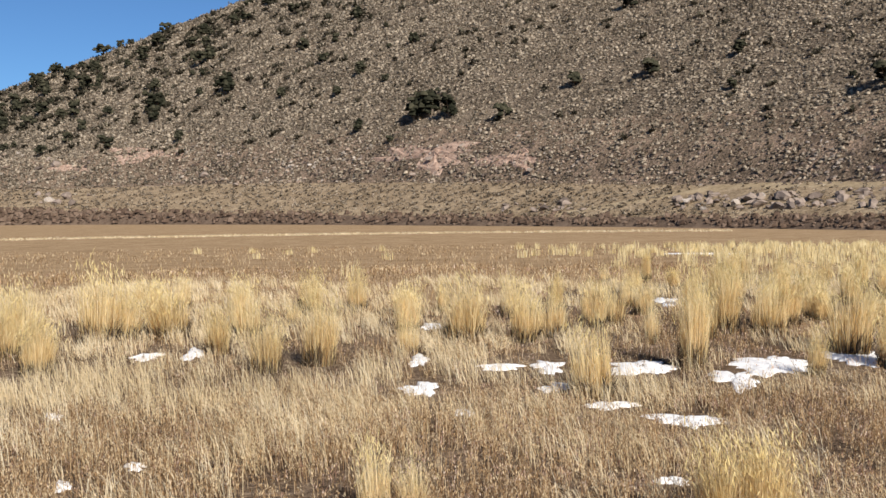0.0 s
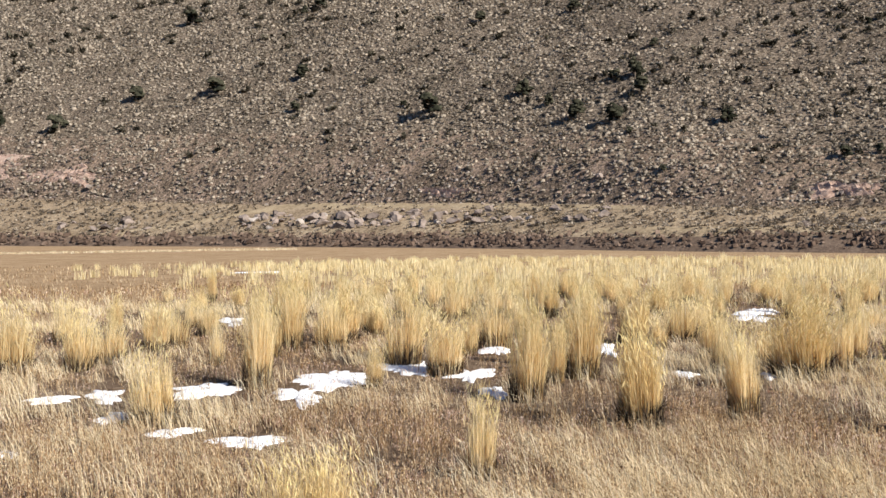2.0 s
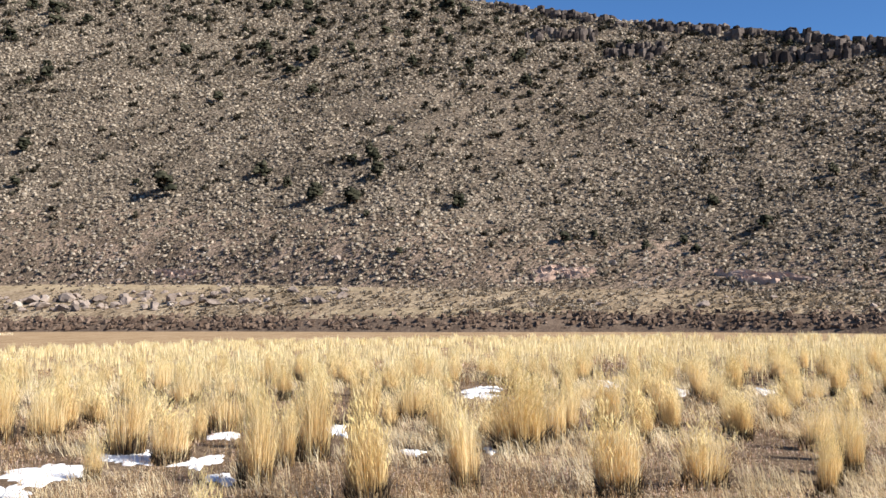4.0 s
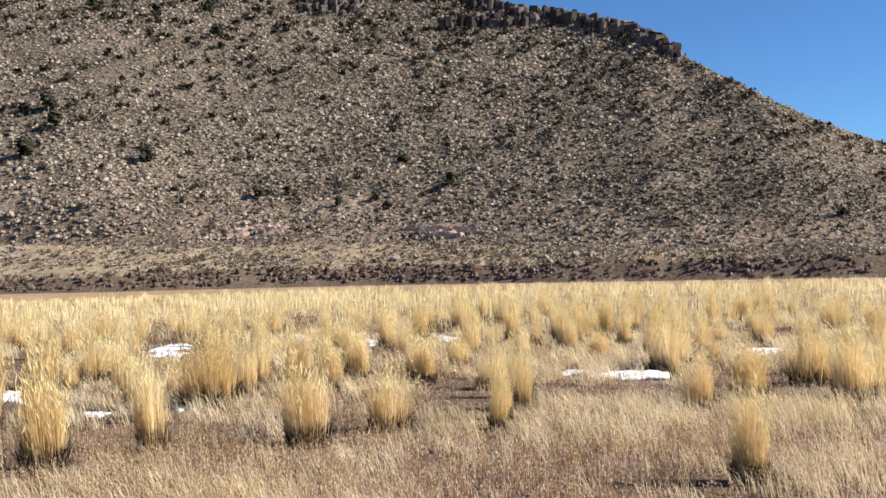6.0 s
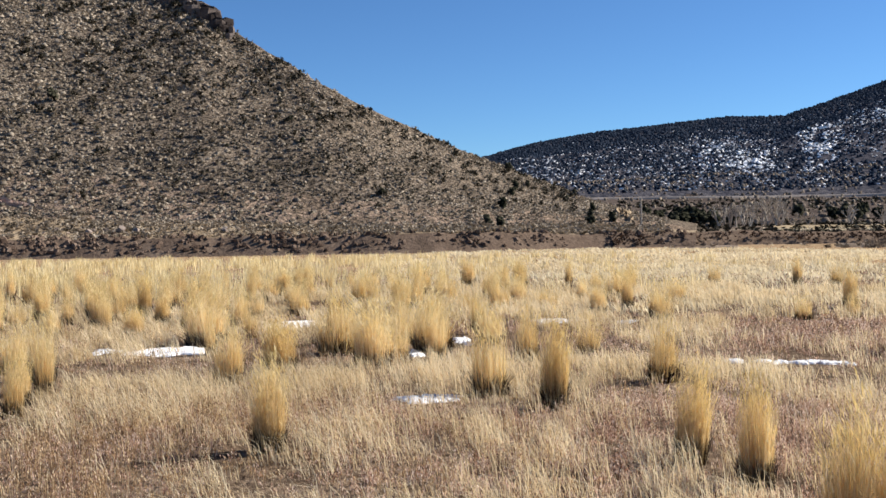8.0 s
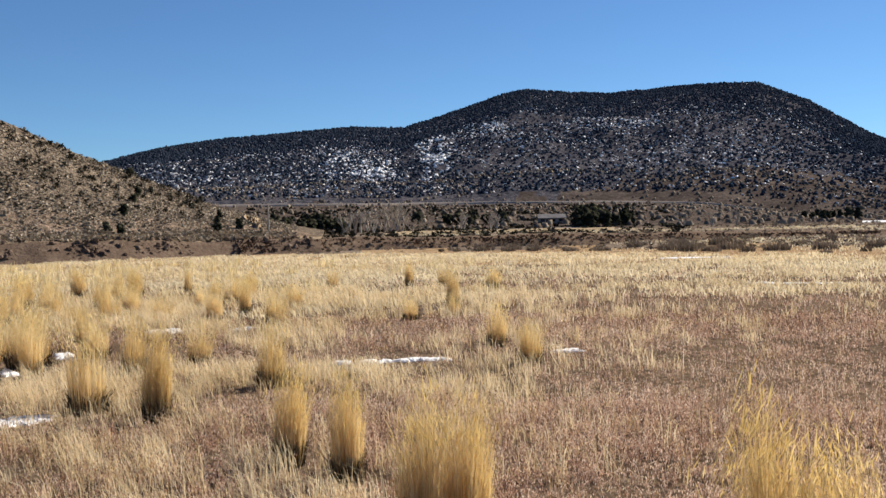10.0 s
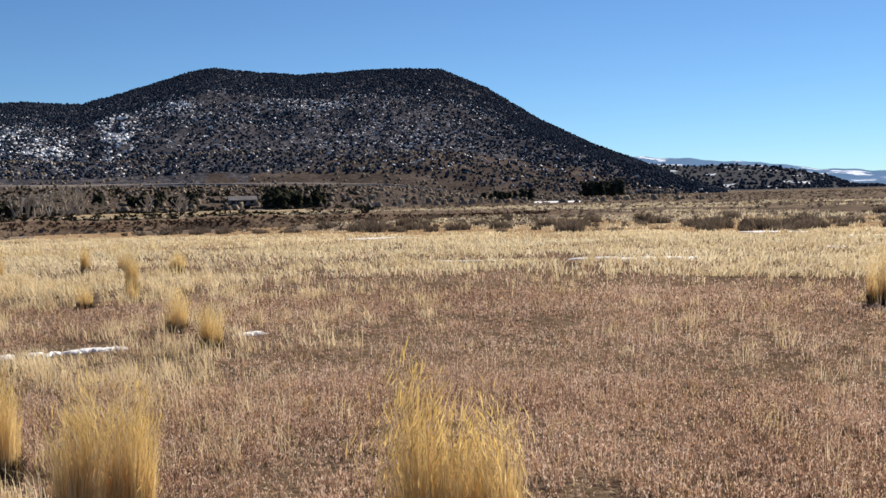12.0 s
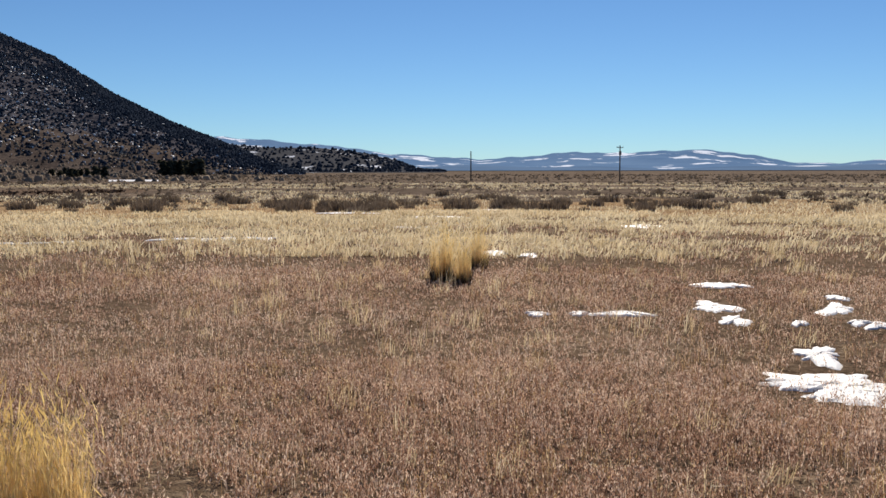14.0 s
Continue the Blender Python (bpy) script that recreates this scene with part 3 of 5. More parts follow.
def grass_clump(height, radius, count, spread, head_share, droop, width=0.0036):
    """A bunchgrass clump: a sheaf of upright stems with seed heads and, round its foot, dead leaves in a shade-dark
    colour.
    """
    q = radius * rng.random(count) ** 0.6
    a = rng.uniform(0, 6.28, count)
    bunch = rng.uniform(0, 6.28, 7)  # stems gather in a few bunches
    a = np.where(rng.random(count) < 0.6, bunch[rng.integers(0, 7, count)] + rng.normal(0, 0.22, count), a)
    x, y = q * np.sin(a), q * np.cos(a)
    lobes = 1 + 0.18 * np.sin(2 * a + rng.uniform(0, 6)) + 0.12 * np.sin(5 * a + rng.uniform(0, 6))
    h = height * (0.38 + 0.70 * rng.random(count) ** 0.7) * (0.35 + 0.65 * lobes) * (1.04 - 0.16 * q / radius)
    heading = a + rng.normal(0, 0.7, count)
    v, f, tip = blades(x, y, np.full(count, -0.03), h, rng.uniform(0.6, 1.5, count) * width, spread * (0.2 + q / radius) * rng.uniform(0.1, 1.5, count), heading)
    ob = new("grass_clump")
    tagged(part("stem_sheaf", mesh_of("stem_sheaf", v, f, M_STEM), ob), kind="stuff")
    k = int(count * 0.3)
    a2, q2 = rng.uniform(0, 6.28, k), radius * (0.55 + 0.45 * rng.random(k))
    v2, f2, _ = blades(q2 * np.sin(a2), q2 * np.cos(a2), np.full(k, -0.02), height * rng.uniform(0.25, 0.62, k), rng.uniform(0.8, 1.5, k) * width, rng.uniform(0.0, 0.28, k), a2 + rng.normal(0, 0.6, k))
    tagged(part("leaf_sheath", mesh_of("leaf_sheath", v2, f2, M_SHEATH), ob, "orange-brown lower leaves"), kind="stuff")
    # short dead leaves, their colour darkened to imitate shade under the sheaf
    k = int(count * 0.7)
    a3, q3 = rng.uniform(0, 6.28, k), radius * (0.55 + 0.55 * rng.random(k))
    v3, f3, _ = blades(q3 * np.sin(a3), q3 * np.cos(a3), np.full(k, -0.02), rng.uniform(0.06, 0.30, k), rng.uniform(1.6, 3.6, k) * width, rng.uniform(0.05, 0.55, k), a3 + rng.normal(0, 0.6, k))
    tagged(part("dead_crown", mesh_of("dead_crown", v3, f3, M_SHADECROWN), ob, "dead tussock foot, darkened for the shade inside the clump"), kind="stuff")
    pick = rng.random(count) < head_share
    nh = pick.sum()
    hv_, hf_ = spindles(tip[pick], rng.uniform(0.045, 0.11, nh), rng.uniform(0.005, 0.010, nh), np.full(nh, 5.6) + rng.normal(0, 0.9, nh), droop * rng.uniform(0.2, 1.6, nh))
    tagged(part("seed_plume", mesh_of("seed_plume", hv_, hf_, M_HEAD), ob, "pale yellow drooping seed heads"), kind="stuff")
    return tagged(ob, "tall straw-yellow bunchgrass clump standing in the meadow", "grass clump", "bunchgrass clumps of the meadow")


# ---- old snow lying in the hollows: x, y, half length, half depth ----
SNOW_A = [(-0.23, 9.44, 0.2, 0.46), (-0.29, 11.26, 0.13, 0.56), (0.6, 10.7, 0.27, 0.24), (1.11, 10.66, 0.21, 0.51), (1.09, 9.44, 0.18, 0.34), (-3.0, 11.92, 0.16, 0.62), (-3.52, 11.73, 0.21, 0.36), (-3.26, 8.24, 0.07, 0.24), (-2.36, 6.08, 0.06, 0.15),
          (-2.05, 6.54, 0.07, 0.14), (0.15, 8.29, 0.08, 0.23), (4.05, 18.07, 0.24, 1.2), (-0.18, 14.62, 0.19, 0.51), (1.39, 6.05, 0.09, 0.13), (1.42, 8.51, 0.22, 0.23), (1.91, 7.85, 0.27, 0.38)]
SNOW_B = [(2.09, 10.49, 0.36, 0.55), (2.86, 9.76, 0.23, 0.78), (3.53, 10.58, 0.35, 0.85), (4.56, 11.06, 0.32, 0.83), (5.0, 10.24, 0.26, 0.75), (4.69, 9.08, 0.17, 0.43), (7.68, 11.55, 0.15, 1.2), (6.31, 12.12, 0.19, 0.96), (7.09, 9.1, 0.13, 0.32),
          (13.18, 14.77, 0.34, 1.2), (15.95, 14.01, 0.22, 1.2), (7.8, 8.53, 0.1, 0.32), (11.68, 45.19, 1.19, 1.2)]
SNOW_C = [(12.42, 13.98, 0.26, 1.19), (15.13, 13.17, 0.19, 1.2), (15.36, 11.6, 0.16, 1.2), (16.44, 10.59, 0.22, 1.04), (12.32, 5.85, 0.15, 0.51), (12.28, 4.92, 0.41, 0.54), (15.7, 4.26, 0.28, 0.72), (12.28, 1.75, 0.14, 0.42), (13.34, 1.27, 0.15, 0.49),
          (9.08, 1.18, 0.29, 0.2), (12.35, 4.9, 0.49, 0.42), (15.26, 4.13, 0.22, 0.51), (9.18, 1.04, 0.26, 0.17), (13.49, 1.29, 0.12, 0.5), (15.93, 0.06, 0.32, 0.52), (11.5, -2.58, 0.57, 0.24), (11.63, -4.79, 0.18, 0.22), (15.82, -1.01, 0.18, 0.34),
          (12.08, 1.7, 0.1, 0.25)]
SNOW_D = [(2.0, -8.5, 0.52, 0.7), (2.41, -9.71, 0.23, 0.58), (2.34, -11.69, 0.14, 0.34), (3.03, -12.73, 0.22, 0.7), (3.7, -11.21, 0.15, 0.57), (4.27, -12.16, 0.26, 0.74), (4.88, -11.05, 0.31, 0.25), (5.36, -10.77, 0.12, 0.2), (5.71, -10.47, 0.16, 0.19),
          (4.99, -14.41, 0.3, 0.48), (3.32, -13.9, 0.16, 0.35), (10.72, -17.26, 0.29, 0.7), (9.79, -17.11, 0.25, 0.53), (12.65, -28.33, 0.79, 0.99), (18.44, -16.96, 1.42, 0.64), (3.06, -11.37, 0.08, 0.33), (2.56, -11.77, 0.14, 0.25), (20.8, -13.6, 1.0, 0.35),
          (22.5, -32, 1.2, 0.8), (30, -35, 1.5, 1.0), (28, -44, 1.6, 1.2), (33, -40, 1.0, 0.8), (42, -22, 1.6, 1.0), (18, -24, 0.6, 0.3)]
SNOW = np.array(SNOW_A + SNOW_B + SNOW_C + SNOW_D)


CLUMPS = [grass_clump(0.75, 0.16, 1150, 0.13, 0.6, 0.8), grass_clump(0.75, 0.16, 560, 0.2, 0.6, 0.9), grass_clump(0.75, 0.16, 420, 0.09, 0.65, 0.6),
          grass_clump(0.75, 0.16, 400, 0.28, 0.65, 1.2), grass_clump(0.75, 0.16, 1000, 0.17, 0.6, 0.9), grass_clump(0.75, 0.16, 500, 0.22, 0.65, 1.0)]
used = set()


def put_clump(x, y, kind, tall, wide):
    z = float(ground_z(np.array(x), np.array(y)))
    m = pose(x, y, z, rng.normal(0, 2), rng.normal(0, 2), rng.uniform(0, 360))
    if kind not in used:
        used.add(kind)
        ob = CLUMPS[kind]
        ob.matrix_basis = m
    else:
        ob = copy_thing(CLUMPS[kind], m)
    ob.scale = (wide / 0.16 * rng.uniform(0.9, 1.05), wide / 0.16 * rng.uniform(0.9, 1.05), tall / 0.75)
    return ob


# clumps that stand out one by one: x, y, height, half width
CLUMPS_LEFT = [(-5.59, 13.07, 0.9, 0.23), (-4.31, 10.48, 0.62, 0.16), (-4.62, 13.27, 1.03, 0.26), (-4.35, 13.55, 0.74, 0.2), (-3.77, 13.62, 0.8, 0.26), (-2.72, 11.9, 0.66, 0.14), (-2.68, 13.4, 0.83, 0.19), (-1.9, 10.57, 0.73, 0.15), (-1.4, 11.04, 0.9, 0.18),
               (-0.5, 13.51, 0.7, 0.16), (-0.43, 11.72, 0.46, 0.12), (0.28, 12.84, 0.89, 0.22), (1.04, 12.78, 0.74, 0.18), (1.43, 13.33, 0.67, 0.19), (-0.39, 5.38, 0.44, 0.1), (-0.17, 5.37, 0.38, 0.07), (1.42, 5.06, 0.56, 0.13), (1.65, 5.05, 0.49, 0.12)]
CLUMPS_SNOW = [(1.35, 9.04, 0.71, 0.19), (2.61, 10.43, 1.09, 0.14), (3.79, 13.49, 0.97, 0.2), (3.18, 15.97, 0.61, 0.15), (4.3, 13.13, 0.76, 0.21), (3.71, 9.92, 0.55, 0.09), (4.62, 11.31, 1.02, 0.2), (4.76, 10.4, 0.66, 0.2), (3.0, 6.01, 0.61, 0.1),
               (4.77, 8.52, 0.98, 0.17), (6.04, 9.55, 1.04, 0.17), (5.58, 9.37, 0.66, 0.11), (4.98, 6.96, 0.84, 0.17), (7.46, 8.96, 0.85, 0.09), (6.02, 6.9, 0.91, 0.13), (8.07, 8.35, 0.82, 0.27), (8.8, 8.49, 0.78, 0.13), (6.73, 5.71, 0.79, 0.19),
               (10.96, 8.57, 0.96, 0.15), (8.37, 11.88, 0.88, 0.2), (9.13, 11.79, 0.69, 0.21), (6.45, 12.4, 0.89, 0.23)]
CLUMPS_MID = [(7.66, 5.51, 0.65, 0.18), (8.56, 4.78, 0.49, 0.08), (9.92, 5.34, 0.73, 0.12), (8.05, 4.55, 0.55, 0.08), (9.14, 4.89, 0.64, 0.09), (9.8, 3.25, 0.68, 0.13), (12.11, 4.34, 0.57, 0.07), (6.98, 1.93, 0.67, 0.1), (12.21, 2.72, 0.74, 0.22),
              (10.94, 2.01, 0.72, 0.17), (9.39, 0.55, 0.75, 0.16), (12.48, 1.56, 0.74, 0.22), (12.33, 7.67, 0.52, 0.15)]
CLUMPS_RIGHT = [(8.73, -0.07, 0.78, 0.1), (10.19, -1.1, 0.65, 0.14), (6.86, -1.02, 0.65, 0.1), (6.23, -1.34, 0.66, 0.1), (4.82, -1.52, 0.77, 0.11), (4.82, -1.74, 0.73, 0.11), (10.77, -4.02, 0.51, 0.12), (12.38, -4.08, 0.58, 0.12), (16.16, -4.46, 0.5, 0.09),
                (16.24, -3.73, 0.39, 0.13), (11.34, 1.8, 0.68, 0.15), (11.77, 1.41, 0.77, 0.12), (13.05, 4.75, 0.7, 0.24), (11.7, 0.34, 0.66, 0.14), (3.51, -2.64, 0.88, 0.15), (3.49, -2.94, 0.71, 0.12), (8.65, -12.67, 0.84, 0.16), (8.17, -12.55, 0.62, 0.13),
                (9.12, -14.4, 0.83, 0.15)]
MARKED_CLUMPS = CLUMPS_LEFT + CLUMPS_SNOW + CLUMPS_MID + CLUMPS_RIGHT
for k, (x, y, tall, wide) in enumerate(MARKED_CLUMPS):
    put_clump(x, y, (0, 4)[k % 2] if x > 3 and math.hypot(x, y) < 9 else (5, 4, 2, 1, 1, 5, 2, 3)[k % 8], tall * 1.02, wide)
taken = np.array([c[:2] for c in MARKED_CLUMPS])


def clump_zone(az, r):
    """Share of ground under tall bunchgrass at an azimuth and distance."""
    right = np.interp(az, [-30, -8, 6, 16, 26, 70, 82, 92, 104, 112], [0.5, 0.45, 0.5, 0.8, 1, 1, 0.7, 0.22, 0.05, 0.0])
    start = np.interp(az, [-30, 10, 20, 45, 70, 85, 100], [10.5, 10.5, 8.5, 8.5, 9.5, 10.5, 13])
    stop = np.interp(az, [-30, 0, 12, 25, 60, 90, 110], [64, 64, 64, 75, 66, 52, 40])
    gap = np.where(r > 18.5, np.where(r < 39, np.interp(az, [-30, 4, 12, 25], [0.03, 0.04, 0.12, 1.0]), np.interp(az, [-30, 4, 9, 14], [0.04, 0.06, 0.6, 1.0])), 1.0)
    return right * gap * (r > start) * (r < stop)


n_try, got = 0, []
while len(got) < 300 and n_try < 20000:
    n_try += 1
    a, r_ = rng.uniform(-28, 108), 9.5 + 15.5 * math.sqrt(rng.random())
    if a < 8 and r_ > 11 and rng.random() < 0.8:
        continue
    if rng.random() > clump_zone(a, r_) * (0.55 + 0.9 * fbm(*polar(a, r_), 5.0, 2, 61)):
        continue
    x, y = polar(a, r_)
    if np.min(np.hypot(taken[:, 0] - x, taken[:, 1] - y)) < 0.7:
        continue
    s_az, s_r = azimuth(SNOW[:, 0], SNOW[:, 1]), np.hypot(SNOW[:, 0], SNOW[:, 1])
    if np.any((np.abs(s_az - a) < np.degrees((SNOW[:, 2] + 0.15) / s_r)) & (r_ < s_r + SNOW[:, 3]) & (r_ > s_r - 4.5)):
        continue
    taken = np.vstack([taken, [x, y]])
    got.append(put_clump(float(x), float(y), int(rng.integers(0, 6)), float(rng.uniform(0.42, 0.78)), float(rng.uniform(0.08, 0.17))))


OPEN = [c[:2] for c in CLUMPS_MID + CLUMPS_RIGHT + CLUMPS_SNOW[-16:]]


def bare(x, y, grow=1.0):
    """1 on open ground, 0 where snow lies."""
    out = np.ones_like(x)
    for sx_, sy_, a_, b_ in SNOW:
        d = np.hypot(sx_, sy_)
        ux, uy = sx_ / d, sy_ / d
        dx, dy = x - sx_, y - sy_
        depth, side = dx * ux + dy * uy, -dx * uy + dy * ux
        front = np.where(depth < 0, b_ + 0.3, b_) * grow
        out = np.where((side / (a_ * grow)) ** 2 + (depth / front) ** 2 < 1, 0.12, out)
    for cx_, cy_ in OPEN:
        out = np.where(np.hypot(x - cx_, y - cy_) < 0.34, 0.15, out)
    return out


def field(name, n, az0, az1, r0, r1, density, material, label, per=1, height=(0.1, 0.2), width=0.004, spread=0.05, lean=0.25, heading=None, heads=0.0, head_mat=None, power=1.0):
    """A field of small plants: n tries spread evenly over the sector, kept by density(az, r); each plant a few blades."""
    a = rng.uniform(az0, az1, n)
    r = r0 + (r1 - r0) * rng.random(n) ** power
    keep = rng.random(n) < density(a, r) * bare(*polar(a, r))
    a, r = a[keep], r[keep]
    x, y = polar(a, r)
    z = ground_z(x, y)
    k = len(x)
    tall = rng.uniform(height[0], height[1], k) * (0.85 + 0.5 * fbm(x, y, 2.2, 2, 71))
    X, Y, Z, Hh = (np.repeat(q, per) for q in (x, y, z, tall))
    n2 = len(X)
    X, Y = X + rng.normal(0, spread, n2), Y + rng.normal(0, spread, n2)
    Hh = Hh * rng.uniform(0.6, 1.1, n2)
    wide = width * np.repeat(np.maximum(1.0, r / 9.0), per) * rng.uniform(0.7, 1.4, n2)
    hd = rng.uniform(0, 6.28, n2) if heading is None else heading + rng.normal(0, 0.6, n2)
    v, f, tip = blades(X, Y, Z - 0.01, Hh, wide, lean * rng.uniform(0.1, 1.5, n2), hd)
    ob = tagged(new(name, mesh_of(name, v, f, material)), label, "grass", kind="stuff")
    return ob, tip, wide


def all_of(level):
    return lambda a, r: np.full_like(r, level)


def brown(a, r):
    """Brown stubble: everywhere between the clumps, densest past the bunchgrass."""
    x, y = polar(a, r)
    return np.clip(0.75 + 1.1 * fbm(x, y, 3.0, 3, 81), 0.12, 1)


def straw(a, r):
    x, y = polar(a, r)
    return np.clip(np.interp(a, [-30, 20, 55, 70, 95, 108, 120, 170], [0.38, 0.25, 0.7, 1.0, 1.0, 0.35, 0.05, 0.03]) * (0.5 + 3.9 * fbm(x, y, 1.5, 2, 85)), 0, 1) * np.where(a > 55, np.interp(r, [5, 8, 10.5], [0.35, 0.6, 1.0]), 1.0)


def weeds(name, n, r0, r1, density, material, label, per, nubs, height, width, spread, bushy=0.3):
    """Dry weeds: upright stalks set with small seed nubs, in uneven clumps."""
    a = rng.uniform(-32, 176, n)
    r = np.sqrt(r0 * r0 + (r1 * r1 - r0 * r0) * rng.random(n))
    x, y = polar(a, r)
    lump = fbm(x, y, 0.8, 2, 77) + 0.8 * fbm(x, y, 2.6, 2, 78) + np.where(r < 14, 0.75, 0.3) * fbm(x, y, 0.24, 2, 79)
    keep = (rng.random(n) < density(a, r) * bare(x, y)) & (lump > rng.uniform(0, 1, n) * 0.5 - np.interp(a, [70, 90], [0.42, 0.62]))
    x, y, r, lump = x[keep], y[keep], r[keep], lump[keep]
    tall = rng.uniform(height[0], height[1], len(x)) * (1 + 0.9 * np.clip(lump, -0.4, 0.5))
    X, Y, Hh, Rr = (np.repeat(q, per) for q in (x, y, tall, r))
    m = len(X)
    X, Y, Hh = X + rng.normal(0, spread, m), Y + rng.normal(0, spread, m), Hh * rng.uniform(0.5, 1.15, m)
    Z = ground_z(X, Y)
    wide = width * np.maximum(1.0, Rr / 10.0)
    lean, hd = bushy * rng.random(m) ** 1.2, rng.uniform(0, 6.28, m)
    v, f, tip = blades(X, Y, Z - 0.01, Hh, wide * rng.uniform(0.6, 1.2, m), lean, hd)
    vs, fs, o = [v], [f], len(v)
    base = np.stack([X, Y, Z], -1)
    for k in range(nubs):
        q = rng.uniform(0.4, 1.02, m)[:, None]
        at = base * (1 - q) + tip * q + rng.normal(0, 0.006, (m, 3))
        v2, f2 = spindles(at, rng.uniform(0.012, 0.03, m) * np.maximum(1.0, Rr / 11), wide * rng.uniform(1.2, 2.5, m), rng.uniform(0, 6.28, m), rng.uniform(0.1, 1.0, m))
        vs.append(v2), fs.append(f2 + o)
        o += len(v2)
    return tagged(new(name, mesh_of(name, np.vstack(vs), np.vstack(fs), material)), label, "weeds", kind="stuff")


def gold(a, r):
    """Golden-brown weeds, mostly on the near side of the bunchgrass."""
    return np.where((r > 22) & (a > 88), 0.4, 1.0) * np.interp(a, [-32, 40, 70, 92, 176], [0.95, 0.85, 0.5, 0.14, 0.10])


def rosy(a, r):
    """Pinkish-brown weeds, mostly on the open flat."""
    return np.where((r > 22) & (a > 88), 0.4, 1.0) * np.interp(a, [-32, 40, 65, 90, 106, 176], [0.04, 0.2, 0.4, 0.5, 1.0, 1.0])


weeds("brown_weeds", 15000, 4.3, 9.0, gold, M_STUBBLE, "short golden-brown dry weed stalks", 5, 5, (0.13, 0.26), 0.0036, 0.035, 0.45)
weeds("rosy_weeds", 28000, 4.3, 9.0, rosy, M_GREYSTUB, "low pinkish-brown dry weeds set with seed nubs", 5, 5, (0.06, 0.15), 0.0036, 0.035, 0.7)
weeds("brown_weeds", 16000, 9.0, 17, gold, M_STUBBLE, "short golden-brown dry weed stalks", 5, 3, (0.10, 0.22), 0.0042, 0.05, 0.5)
weeds("rosy_weeds", 28000, 9.0, 17, rosy, M_GREYSTUB, "low pinkish-brown dry weeds set with seed nubs", 5, 3, (0.05, 0.13), 0.0042, 0.06, 0.8)
weeds("brown_weeds", 15000, 17, 32, gold, M_STUBBLE, "short golden-brown dry weed stalks", 4, 1, (0.11, 0.22), 0.0055, 0.12, 0.5)
weeds("rosy_weeds", 17000, 17, 32, rosy, M_GREYSTUB, "low pinkish-brown dry weeds set with seed nubs", 5, 1, (0.06, 0.14), 0.0055, 0.14, 0.8)
field("straw_tufts", 34000, -32, 172, 5.0, 24, straw, M_PALESTRAW, "pale fine straw tufts leaning with the wind", 20, (0.2, 0.42), 0.004, 0.06, 0.85, 5.4)
field("grass_strip", 2600, -26, 16, 116, 125, all_of(0.7), M_PALESTRAW, "thin pale strip of dry grass across the meadow", 3, (0.15, 0.3), 0.006, 0.3, 0.4)
field("far_weeds", 15000, -32, 176, 30, 75, brown, M_STUBBLE, "brown dry weeds across the meadow", 3, (0.10, 0.24), 0.0045, 0.18, 0.4)


def yellow_far(a, r):
    x, y = polar(a, r)
    return clump_zone(a, r) * np.clip(0.8 + 1.2 * fbm(x, y, 7.0, 3, 91), 0.1, 1)


def olive_far(a, r):
    x, y = polar(a, r)
    near = np.interp(a, [80, 95, 110, 125, 150, 176], [14, 17, 21, 20, 19, 20])
    far = np.interp(a, [80, 95, 110, 125, 150, 176], [78, 78, 62, 52, 48, 46])
    return (r > near) * (r < far) * np.clip(0.8 + 3.2 * fbm(x, y, 4.0, 3, 95), 0.03, 1) * np.interp(a, [78, 92], [0.2, 1])


field("bunchgrass_far", 5200, -30, 112, 21, 76, yellow_far, M_FARSTRAW, "dense straw-yellow bunchgrass across the meadow", 26, (0.38, 0.64), 0.0045, 0.13, 0.18)
field("pale_meadow_grass", 27000, 78, 176, 14, 80, olive_far, M_OLIVE, "pale yellow dry grass across the meadow", 12, (0.16, 0.34), 0.0085, 0.16, 1.5, 5.4)
def flats_far(a, r):
    x, y = polar(a, r)
    return np.clip(0.35 + 4.0 * fbm(x, y * 1.6, 16.0, 3, 97), 0, 1)


field("flats_grass", 15000, 100, 176, 50, 190, flats_far, M_OLIVE, "patches of pale dry grass over the flats", 5, (0.2, 0.42), 0.0075, 0.45, 1.2)
field("litter", 9000, -32, 176, 4.3, 12, all_of(1.0), M_PALESTRAW, "broken pale straw lying on the ground", 2, (0.03, 0.09), 0.004, 0.1, 2.6)


